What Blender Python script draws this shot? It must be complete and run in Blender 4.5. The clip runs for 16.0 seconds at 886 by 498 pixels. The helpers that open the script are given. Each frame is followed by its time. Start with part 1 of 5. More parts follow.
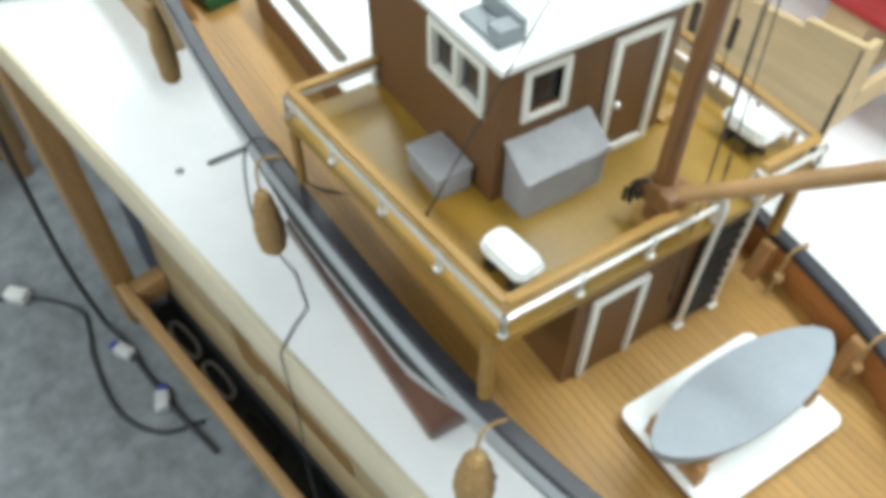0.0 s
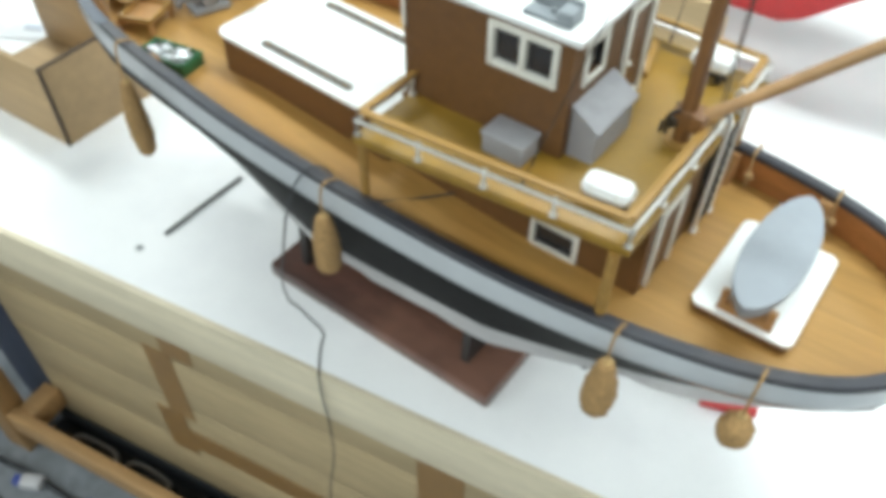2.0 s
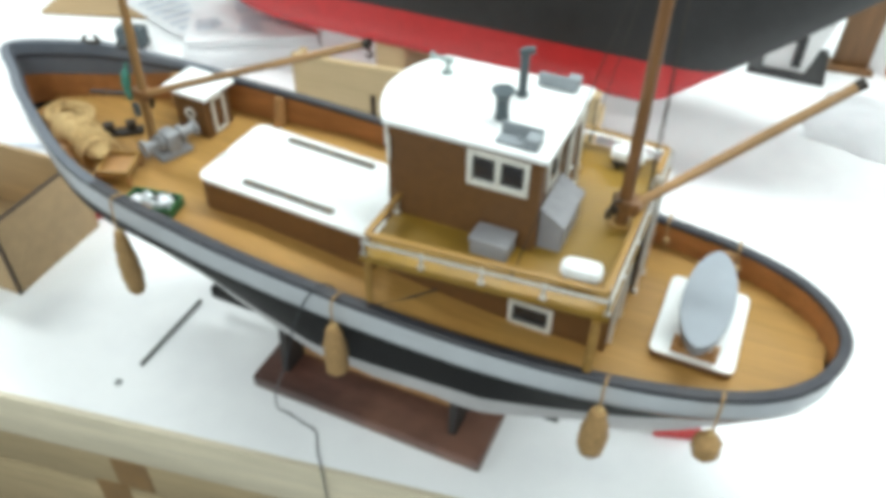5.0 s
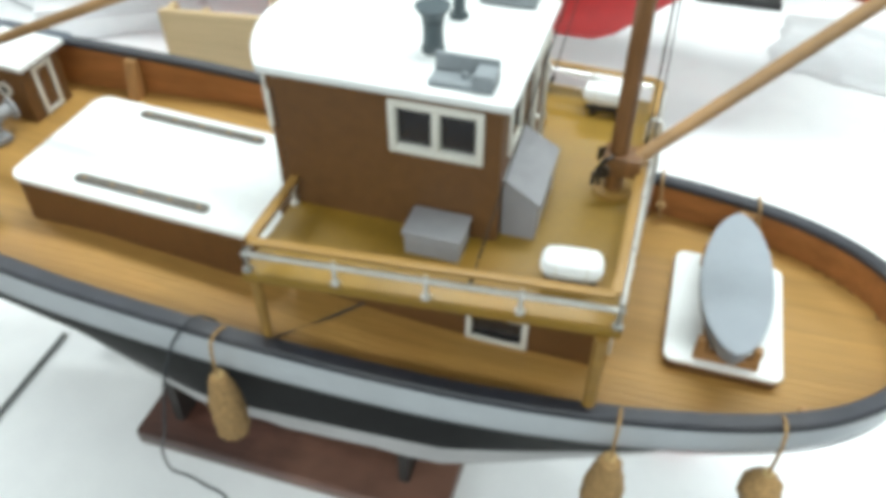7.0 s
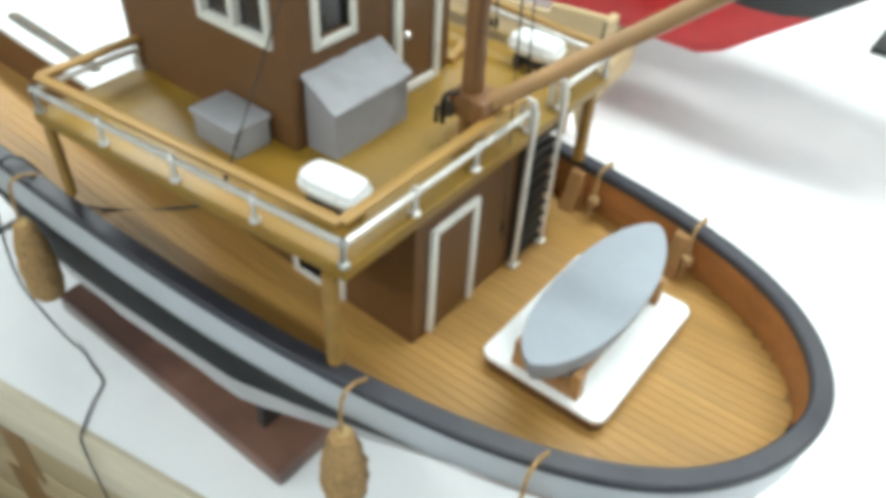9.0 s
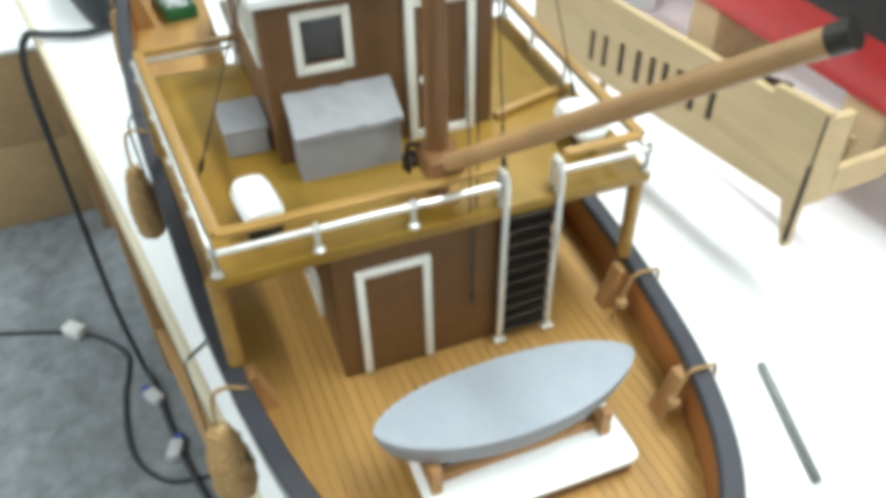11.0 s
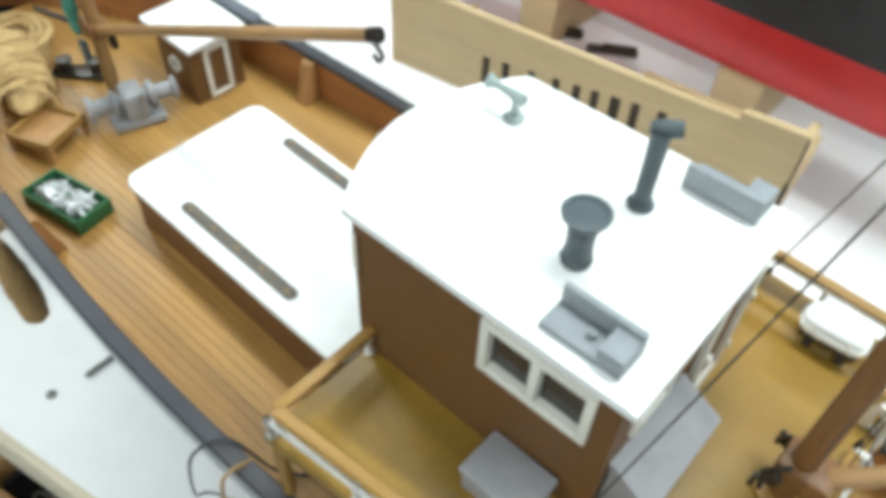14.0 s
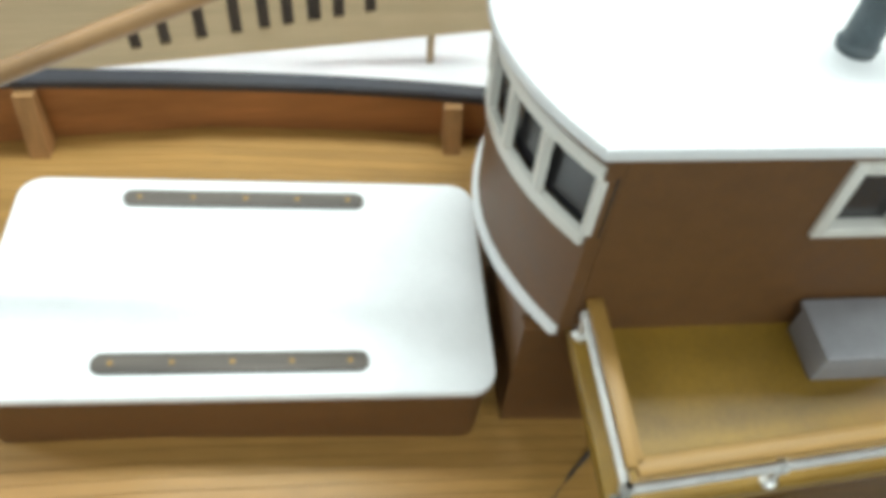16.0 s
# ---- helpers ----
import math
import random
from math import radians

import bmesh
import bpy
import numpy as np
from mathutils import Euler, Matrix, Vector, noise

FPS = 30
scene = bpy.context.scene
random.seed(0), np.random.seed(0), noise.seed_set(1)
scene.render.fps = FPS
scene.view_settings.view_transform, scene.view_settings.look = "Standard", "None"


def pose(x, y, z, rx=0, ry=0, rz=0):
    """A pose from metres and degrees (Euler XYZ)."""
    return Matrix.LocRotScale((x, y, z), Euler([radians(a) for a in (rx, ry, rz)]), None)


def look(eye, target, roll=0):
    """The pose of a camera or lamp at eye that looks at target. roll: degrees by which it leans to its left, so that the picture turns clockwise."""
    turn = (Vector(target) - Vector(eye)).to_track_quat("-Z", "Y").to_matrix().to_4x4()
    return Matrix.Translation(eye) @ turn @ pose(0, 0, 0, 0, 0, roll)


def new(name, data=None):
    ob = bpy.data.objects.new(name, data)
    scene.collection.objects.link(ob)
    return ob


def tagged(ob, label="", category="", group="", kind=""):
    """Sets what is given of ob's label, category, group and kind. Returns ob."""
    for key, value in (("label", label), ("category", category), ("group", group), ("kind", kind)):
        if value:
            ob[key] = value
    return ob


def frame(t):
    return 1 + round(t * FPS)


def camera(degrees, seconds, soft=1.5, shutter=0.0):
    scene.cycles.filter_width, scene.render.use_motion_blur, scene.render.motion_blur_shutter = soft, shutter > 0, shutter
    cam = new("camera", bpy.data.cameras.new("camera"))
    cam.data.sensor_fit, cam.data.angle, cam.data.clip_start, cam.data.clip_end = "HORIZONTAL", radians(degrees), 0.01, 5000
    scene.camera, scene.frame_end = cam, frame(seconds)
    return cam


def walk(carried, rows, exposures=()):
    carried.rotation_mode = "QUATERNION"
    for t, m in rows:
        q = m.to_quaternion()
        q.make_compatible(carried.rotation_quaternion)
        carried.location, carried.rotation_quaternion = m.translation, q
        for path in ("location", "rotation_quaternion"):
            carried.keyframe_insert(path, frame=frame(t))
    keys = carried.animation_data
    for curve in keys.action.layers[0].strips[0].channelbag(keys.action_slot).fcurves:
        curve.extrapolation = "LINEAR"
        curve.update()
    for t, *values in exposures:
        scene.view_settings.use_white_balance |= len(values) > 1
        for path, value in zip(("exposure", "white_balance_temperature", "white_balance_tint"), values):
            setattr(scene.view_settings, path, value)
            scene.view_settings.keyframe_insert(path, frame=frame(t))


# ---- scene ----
cam = camera(59.4, 16.0, soft=5.8)
PATH = [
    (0, (0.2, -0.153, 0.516), (-0.893, 0.542, -1.007), 0.3),
    (0.5, (0.156, -0.218, 0.52), (-0.778, 0.714, -0.983), 3.7),
    (1, (0.15, -0.279, 0.522), (-0.728, 0.771, -0.936), 4.0),
    (1.5, (0.153, -0.302, 0.535), (-0.695, 0.749, -0.94), 1.1),
    (2, (0.152, -0.314, 0.54), (-0.671, 0.792, -0.909), 0.7),
    (2.5, (0.154, -0.321, 0.557), (-0.669, 0.856, -0.835), 0.3),
    (3, (0.146, -0.348, 0.58), (-0.62, 0.953, -0.732), 1.8),
    (5.5, (0.077, -0.404, 0.61), (-0.459, 1.008, -0.7), 1.0),
    (6, (0.03, -0.379, 0.603), (-0.408, 1.049, -0.727), 0.6),
    (6.5, (0.038, -0.314, 0.556), (-0.39, 1.098, -0.795), -1.1),
    (7, (0.059, -0.274, 0.508), (-0.381, 1.128, -0.849), -0.1),
    (7.5, (0.078, -0.247, 0.472), (-0.404, 1.166, -0.859), 2.6),
    (8, (0.113, -0.22, 0.451), (-0.508, 1.157, -0.859), 2.4),
    (8.5, (0.1642, -0.2064, 0.4452), (0.0917, -0.0747, 0.3133), 3.1),
    (11, (0.297, -0.033, 0.452), (-1.128, 0.492, -0.849), -1.1),
    (11.5, (0.281, -0.029, 0.474), (-1.147, 0.487, -0.828), -1.9),
    (12, (0.234, -0.043, 0.484), (-1.146, 0.54, -0.841), -1.1),
    (12.5, (0.176, -0.058, 0.495), (-1.11, 0.602, -0.888), -0.4),
    (13, (0.125, -0.082, 0.516), (-1.025, 0.698, -0.922), 1.1),
    (13.5, (0.08, -0.105, 0.524), (-0.937, 0.804, -0.939), 2.4),
    (14, (0.032, -0.123, 0.522), (-0.823, 0.904, -0.966), 2.7),
    (14.5, (-0.021, -0.143, 0.506), (-0.662, 1.024, -0.986), 2.9),
    (15, (-0.076, -0.145, 0.489), (-0.478, 1.114, -1.012), 2.6),
    (15.5, (-0.135, -0.132, 0.466), (-0.224, 1.161, -1.056), 4.3),
    (16, (-0.169, -0.121, 0.451), (0.033, 1.104, -1.117), 6.0),
]
walk(cam, [(t, look(eye, aim, roll)) for t, eye, aim, roll in PATH], [(0.0, 0.0), (3.0, 0.0), (5.5, -0.12), (7.5, -0.08), (8.5, 0.0), (11.0, 0.12), (12.2, 0.12), (13.2, -0.05), (14.0, -0.12), (15.0, -0.1), (16.0, -0.22)])

# ---- world and light ----
world = bpy.data.worlds.new("world")
scene.world = world
world.use_nodes = True
world.node_tree.nodes["Background"].inputs[0].default_value = (0.75, 0.85, 1.0, 1)
world.node_tree.nodes["Background"].inputs[1].default_value = 0.3
LAMP_POWER = {-4.2: 22.0, -1.8: 37.0, 0.6: 41.0, 3.0: 34.0}
for lx, ly in [(x, y) for x in (-2.2, 0.2, 2.6) for y in (-4.2, -1.8, 0.6, 3.0)]:
    tube_data = bpy.data.lights.new("ceiling_tube_light", "AREA")
    tube_data.shape, tube_data.size, tube_data.size_y = "RECTANGLE", 1.5, 0.3
    tube_data.energy, tube_data.color = LAMP_POWER[ly], (0.868, 0.965, 0.95)
    tube_ob = new("ceiling_tube_light", tube_data)
    tube_ob.location = (lx, ly, 2.02)

# ---- units: lengths below are in tenths of a metre, the table top lies at TABLE ----
U, TABLE = 0.1, -0.55


def W(x, y, z):
    return Vector((x * U, y * U, (z - TABLE) * U))


# ---- materials ----
def node(tree, kind, **values):
    n = tree.nodes.new(kind)
    for key, value in values.items():
        n.inputs[key].default_value = value
    return n


def surface(name, colour, rough=0.5, metal=0.0, vary=0.15, scale=60.0, grain=(1, 1, 1), bump=0.15, fine=600.0,
            stain=None, stain_amount=0.35, piece=0.0, coat=0.0, spec=0.5, clear=0.0):
    """Paint, wood or cloth: a base colour varied at two scales, with fine relief."""
    m = bpy.data.materials.new(name)
    m.use_nodes = True
    tree = m.node_tree
    bsdf = tree.nodes["Principled BSDF"]
    link = tree.links.new
    coord = tree.nodes.new("ShaderNodeTexCoord")
    mapping = tree.nodes.new("ShaderNodeMapping")
    mapping.inputs["Scale"].default_value = grain
    link(coord.outputs["Object"], mapping.inputs["Vector"])
    info = tree.nodes.new("ShaderNodeObjectInfo")
    shift = tree.nodes.new("ShaderNodeVectorMath")
    shift.operation = "ADD"
    link(mapping.outputs["Vector"], shift.inputs[0])
    link(info.outputs["Random"], shift.inputs[1])
    big = node(tree, "ShaderNodeTexNoise", Scale=scale, Detail=4.0, Roughness=0.6)
    small = node(tree, "ShaderNodeTexNoise", Scale=fine, Detail=3.0, Roughness=0.6)
    wide = node(tree, "ShaderNodeTexNoise", Scale=14.0, Detail=3.0)
    link(shift.outputs[0], big.inputs["Vector"])
    link(shift.outputs[0], small.inputs["Vector"])
    link(coord.outputs["Object"], wide.inputs["Vector"])
    ramp = tree.nodes.new("ShaderNodeMapRange")
    ramp.inputs["From Min"].default_value, ramp.inputs["From Max"].default_value = 0.3, 0.7
    ramp.inputs["To Min"].default_value, ramp.inputs["To Max"].default_value = 1 - vary, 1 + vary
    link(big.outputs["Fac"], ramp.inputs["Value"])
    ramp2 = tree.nodes.new("ShaderNodeMapRange")
    ramp2.inputs["From Min"].default_value, ramp2.inputs["From Max"].default_value = 0.3, 0.7
    ramp2.inputs["To Min"].default_value, ramp2.inputs["To Max"].default_value = 1 - vary * 0.6, 1 + vary * 0.6
    link(small.outputs["Fac"], ramp2.inputs["Value"])
    times = tree.nodes.new("ShaderNodeMath")
    times.operation = "MULTIPLY"
    link(ramp.outputs[0], times.inputs[0])
    link(ramp2.outputs[0], times.inputs[1])
    ramp3 = tree.nodes.new("ShaderNodeMapRange")
    ramp3.inputs["To Min"].default_value, ramp3.inputs["To Max"].default_value = 1 - piece, 1 + piece
    link(info.outputs["Random"], ramp3.inputs["Value"])
    times2 = tree.nodes.new("ShaderNodeMath")
    times2.operation = "MULTIPLY"
    link(times.outputs[0], times2.inputs[0])
    link(ramp3.outputs[0], times2.inputs[1])
    scaled = tree.nodes.new("ShaderNodeVectorMath")
    scaled.operation = "SCALE"
    scaled.inputs[0].default_value = colour
    link(times2.outputs[0], scaled.inputs["Scale"])
    out = scaled.outputs[0]
    if stain:
        mix = tree.nodes.new("ShaderNodeMix")
        mix.data_type = "RGBA"
        edge = tree.nodes.new("ShaderNodeMapRange")
        edge.inputs["From Min"].default_value, edge.inputs["From Max"].default_value = 0.48, 0.68
        edge.inputs["To Max"].default_value = stain_amount
        link(wide.outputs["Fac"], edge.inputs["Value"])
        link(edge.outputs[0], mix.inputs["Factor"])
        link(out, mix.inputs["A"])
        mix.inputs["B"].default_value = (*stain, 1)
        out = mix.outputs["Result"]
    link(out, bsdf.inputs["Base Color"])
    rough_map = tree.nodes.new("ShaderNodeMapRange")
    rough_map.inputs["To Min"].default_value, rough_map.inputs["To Max"].default_value = max(0.03, rough - 0.12), min(1, rough + 0.12)
    link(big.outputs["Fac"], rough_map.inputs["Value"])
    link(rough_map.outputs[0], bsdf.inputs["Roughness"])
    bsdf.inputs["Metallic"].default_value = metal
    bsdf.inputs["Coat Weight"].default_value = coat
    bsdf.inputs["Coat Roughness"].default_value = 0.3
    bsdf.inputs["Transmission Weight"].default_value = clear
    bsdf.inputs["Specular IOR Level"].default_value = spec
    relief = node(tree, "ShaderNodeBump", Strength=bump, Distance=0.0006)
    link(small.outputs["Fac"], relief.inputs["Height"])
    link(relief.outputs["Normal"], bsdf.inputs["Normal"])
    return m


ALONG, UPRIGHT = (0.05, 1, 1), (1, 1, 0.05)
M_TABLE = surface("white_table_paper", (0.89, 0.89, 0.90), 0.55, vary=0.03, scale=8, bump=0.08, stain=(0.72, 0.72, 0.76), stain_amount=0.25)
M_BOARD = surface("pale_pine_board", (0.42, 0.32, 0.185), 0.6, vary=0.16, scale=120, grain=ALONG, stain=(0.40, 0.31, 0.18), piece=0.08)
M_EDGE = surface("pale_table_edge_strip", (0.66, 0.58, 0.43), 0.5, vary=0.12, scale=120, grain=ALONG)
M_BATTEN = surface("brown_pine_batten", (0.36, 0.21, 0.09), 0.55, vary=0.2, scale=120, grain=UPRIGHT, piece=0.1)
M_RAILWOOD = surface("orange_pine_rail", (0.42, 0.25, 0.11), 0.5, vary=0.18, scale=120, grain=ALONG)
M_CARPET = surface("grey_carpet", (0.20, 0.215, 0.235), 0.95, vary=0.3, scale=25, fine=900, bump=0.6, stain=(0.2, 0.21, 0.22))
M_DECK = surface("honey_deck_plank", (0.41, 0.222, 0.058), 0.5, vary=0.13, scale=160, grain=ALONG, piece=0.06, coat=0.08, stain=(0.36, 0.17, 0.045))
M_CAULK = surface("dark_deck_caulk", (0.25, 0.13, 0.04), 0.7)
M_BULWARK = surface("red_brown_bulwark_wood", (0.33, 0.13, 0.04), 0.45, vary=0.22, scale=120, grain=ALONG, coat=0.2, stain=(0.22, 0.09, 0.03))
M_RIB = surface("bulwark_rib_wood", (0.40, 0.21, 0.08), 0.5, vary=0.2, scale=120, grain=UPRIGHT)
M_CAP = surface("dark_grey_cap_paint", (0.031, 0.032, 0.042), 0.42, vary=0.2, scale=80, stain=(0.07, 0.06, 0.056))
M_STRAKE = surface("pale_grey_hull_paint", (0.52, 0.54, 0.57), 0.35, vary=0.05, scale=40, coat=0.2, stain=(0.45, 0.46, 0.48))
M_BLACK = surface("black_hull_paint", (0.013, 0.012, 0.012), 0.6, vary=0.25, scale=60, stain=(0.03, 0.026, 0.024), spec=0.2)
M_STRIPE = surface("grey_white_stripe_paint", (0.52, 0.50, 0.50), 0.45, vary=0.1, scale=30, stain=(0.48, 0.46, 0.46))
M_BOTTOM = surface("dull_white_bottom_paint", (0.50, 0.48, 0.48), 0.5, vary=0.12, scale=30, stain=(0.4, 0.38, 0.38))
M_PLINTH = surface("mahogany_plinth", (0.085, 0.036, 0.026), 0.4, vary=0.45, scale=45, grain=(0.15, 1, 1), coat=0.4, stain=(0.21, 0.10, 0.065), stain_amount=0.7)
M_CRADLE = surface("dark_cradle_wood", (0.03, 0.026, 0.025), 0.5, vary=0.3)
M_HOUSE = surface("brown_house_paint", (0.14, 0.064, 0.021), 0.5, vary=0.14, scale=150, fine=1500, bump=0.25, stain=(0.12, 0.055, 0.018))
M_WHITE = surface("white_paint", (0.84, 0.85, 0.85), 0.4, vary=0.03, stain=(0.78, 0.79, 0.78), stain_amount=0.3)
M_TRIM = surface("cream_white_trim", (0.74, 0.72, 0.66), 0.45, vary=0.05, stain=(0.6, 0.57, 0.5), stain_amount=0.4)
M_OCHRE = surface("ochre_varnished_ply", (0.262, 0.148, 0.017), 0.45, vary=0.16, scale=40, coat=0.16, stain=(0.30, 0.145, 0.008), stain_amount=0.6)
M_RAILCAP = surface("tan_rail_wood", (0.34, 0.188, 0.046), 0.45, vary=0.2, scale=140, grain=ALONG)
M_STEEL = surface("silver_rail_metal", (0.78, 0.77, 0.74), 0.35, metal=0.55, vary=0.1, scale=200)
M_BOXGREY = surface("light_grey_locker_paint", (0.30, 0.295, 0.31), 0.55, vary=0.09, scale=90, fine=800, bump=0.4, stain=(0.25, 0.24, 0.26), stain_amount=0.5)
M_LIGHTGREY = surface("blue_grey_lamp_screen_paint", (0.26, 0.285, 0.305), 0.5, vary=0.1)
M_DINGHY = surface("grey_dinghy_cover", (0.30, 0.325, 0.36), 0.6, vary=0.05, scale=60, stain=(0.26, 0.285, 0.32))
M_VENT = surface("dark_slate_vent_paint", (0.055, 0.075, 0.085), 0.45, vary=0.25, stain=(0.2, 0.2, 0.18), stain_amount=0.25)
M_MAST = surface("varnished_mast_wood", (0.185, 0.082, 0.026), 0.5, vary=0.45, scale=120, grain=UPRIGHT, coat=0.12)
M_BOOM = surface("boom_dowel_wood", (0.33, 0.185, 0.075), 0.45, vary=0.25, scale=120, grain=(0.06, 0.06, 0.06), coat=0.3)
M_ROPE = surface("jute_rope", (0.40, 0.24, 0.10), 0.9, vary=0.35, scale=500, fine=1800, bump=1.0, stain=(0.27, 0.15, 0.06))
M_COIL = surface("pale_coil_rope", (0.56, 0.38, 0.17), 0.85, vary=0.22, scale=400, fine=1500, bump=0.8)
M_THREAD = surface("dark_rigging_thread", (0.05, 0.042, 0.035), 0.8, vary=0.2)
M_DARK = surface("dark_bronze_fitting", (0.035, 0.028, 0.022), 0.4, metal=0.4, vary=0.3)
M_CABLE = surface("black_cable_rubber", (0.03, 0.034, 0.04), 0.55, vary=0.15)
M_PLUG = surface("white_plug_plastic", (0.7, 0.7, 0.68), 0.4, vary=0.05)
M_PANE = surface("dark_window_pane", (0.05, 0.045, 0.05), 0.15, vary=0.2, coat=0.3, clear=0.6)
M_PLY = surface("pale_plywood", (0.56, 0.41, 0.23), 0.6, vary=0.1, scale=80, grain=ALONG, stain=(0.5, 0.35, 0.18))
M_PLYDARK = surface("tan_plywood", (0.40, 0.27, 0.14), 0.6, vary=0.12, scale=80, grain=ALONG, stain=(0.33, 0.22, 0.11))
M_BURNTDARK = surface("burnt_edge_and_dark_fill", (0.05, 0.032, 0.02), 0.8, vary=0.3)
M_SHIPBLACK = surface("matt_black_ship_paint", (0.022, 0.021, 0.022), 0.45, vary=0.2)
M_SHIPRED = surface("bright_red_ship_paint", (0.50, 0.018, 0.02), 0.4, vary=0.1)
M_GREEN = surface("green_crate_paint", (0.02, 0.13, 0.05), 0.45, vary=0.2)
M_FISH = surface("silver_fish_metal", (0.6, 0.62, 0.64), 0.3, metal=0.6, vary=0.3, scale=300)
M_WINCH = surface("grey_winch_paint", (0.27, 0.27, 0.28), 0.45, vary=0.2, scale=100)
M_SLOT = surface("darkened_slot_strip", (0.12, 0.102, 0.085), 0.6, vary=0.25, scale=150, grain=ALONG)
M_WASH = surface("blue_grey_bow_paint", (0.10, 0.112, 0.138), 0.5, vary=0.12, stain=(0.2, 0.2, 0.21))
M_TAPE = surface("brown_parcel_tape", (0.27, 0.155, 0.06), 0.35, vary=0.12, scale=40)
M_NAVY = surface("navy_plastic", (0.02, 0.03, 0.07), 0.4)
M_ORANGE = surface("orange_red_paint", (0.5, 0.09, 0.03), 0.45)
M_BROWNBOARD = surface("brown_varnished_board", (0.20, 0.10, 0.04), 0.45, vary=0.2, scale=60, grain=UPRIGHT)
M_HORN = surface("grey_green_horn_metal", (0.30, 0.36, 0.35), 0.4, metal=0.3, vary=0.1)
M_TEAL = surface("teal_green_line", (0.05, 0.22, 0.17), 0.6)
M_GREYROD = surface("grey_metal_rod", (0.20, 0.21, 0.21), 0.4, metal=0.5, vary=0.15)
M_REDPEN = surface("red_pen_plastic", (0.45, 0.03, 0.03), 0.35, vary=0.1)
M_WALL = surface("pale_hall_wall", (0.62, 0.62, 0.6), 0.8, vary=0.05, scale=3)
M_FOREMAST = surface("tan_mast_wood", (0.27, 0.145, 0.05), 0.5, vary=0.35, scale=120, grain=UPRIGHT, coat=0.12)
M_YELLOW = surface("dull_yellow_plastic", (0.42, 0.33, 0.05), 0.5)
M_BAG = surface("black_bag_cloth", (0.02, 0.024, 0.03), 0.6, vary=0.4, scale=60, bump=0.6)
M_PAPER = surface("printed_paper", (0.74, 0.74, 0.76), 0.7, vary=0.06, scale=20)
M_INK = surface("grey_print_ink", (0.52, 0.55, 0.62), 0.8, vary=0.2)
M_BAGFILM = surface("clear_film", (0.82, 0.82, 0.84), 0.35, vary=0.03, scale=20, bump=0.05, clear=0.35)
M_FILM = surface("pale_grey_plastic", (0.5, 0.5, 0.52), 0.4, vary=0.1)


# ---- mesh helpers ----
def link_mesh(name, bm, material, smooth=True, angle=35):
    for v in bm.verts:
        v.co *= U
    mesh = bpy.data.meshes.new(name)
    bmesh.ops.recalc_face_normals(bm, faces=bm.faces[:])
    bm.to_mesh(mesh)
    bm.free()
    mesh.materials.append(material)
    if smooth:
        for p in mesh.polygons:
            p.use_smooth = True
        mesh.set_sharp_from_angle(angle=radians(angle))
    return new(name, mesh)


def part(name, bm, material, parent, label="", at=(0, 0, 0), rz=0.0):
    ob = link_mesh(name, bm, material)
    ob.parent = parent
    ob.location = Vector(at) * U
    ob.rotation_euler = (0, 0, radians(rz))
    return tagged(ob, label)


def thing(name, x, y, z, label, category, rz=0.0, group="", kind=""):
    ob = new(name)
    ob.empty_display_size = 0.01
    ob.location = W(x, y, z)
    ob.rotation_euler = (0, 0, radians(rz))
    return tagged(ob, label, category, group, kind)


def solo(name, bm, material, x, y, z, label, category, rz=0.0, group="", kind=""):
    ob = link_mesh(name, bm, material)
    ob.location = W(x, y, z)
    ob.rotation_euler = (0, 0, radians(rz))
    return tagged(ob, label, category, group, kind)


def join(bm, other):
    mesh = bpy.data.meshes.new("tmp")
    other.to_mesh(mesh)
    other.free()
    bm.from_mesh(mesh)
    bpy.data.meshes.remove(mesh)
    return bm


def box(x0, x1, y0, y1, z0, z1, bevel=0.0, bm=None, seg=2):
    b = bmesh.new()
    bmesh.ops.create_cube(b, size=1, matrix=Matrix.Translation(((x0 + x1) / 2, (y0 + y1) / 2, (z0 + z1) / 2)) @ Matrix.Diagonal((x1 - x0, y1 - y0, z1 - z0, 1)))
    if bevel:
        bmesh.ops.bevel(b, geom=b.edges[:], offset=bevel, segments=seg, profile=0.5, affect="EDGES")
    return join(bm, b) if bm else b


def prism(outline, z0, z1, bevel=0.0, bm=None):
    b = bmesh.new()
    low = [b.verts.new((x, y, z0)) for x, y in outline]
    face = b.faces.new(low)
    top = bmesh.ops.extrude_face_region(b, geom=[face])["geom"]
    bmesh.ops.translate(b, verts=[g for g in top if isinstance(g, bmesh.types.BMVert)], vec=(0, 0, z1 - z0))
    if bevel:
        flat = [e for e in b.edges if abs(e.verts[0].co.z - e.verts[1].co.z) < 1e-6]
        bmesh.ops.bevel(b, geom=flat, offset=bevel, segments=2, profile=0.5, affect="EDGES")
    return join(bm, b) if bm else b


def rounded(x0, x1, y0, y1, r, n=6):
    pts = []
    for cx, cy, a0 in ((x1 - r, y1 - r, 0), (x0 + r, y1 - r, 90), (x0 + r, y0 + r, 180), (x1 - r, y0 + r, 270)):
        pts += [(cx + r * math.cos(radians(a0 + 90 * k / n)), cy + r * math.sin(radians(a0 + 90 * k / n))) for k in range(n + 1)]
    return pts


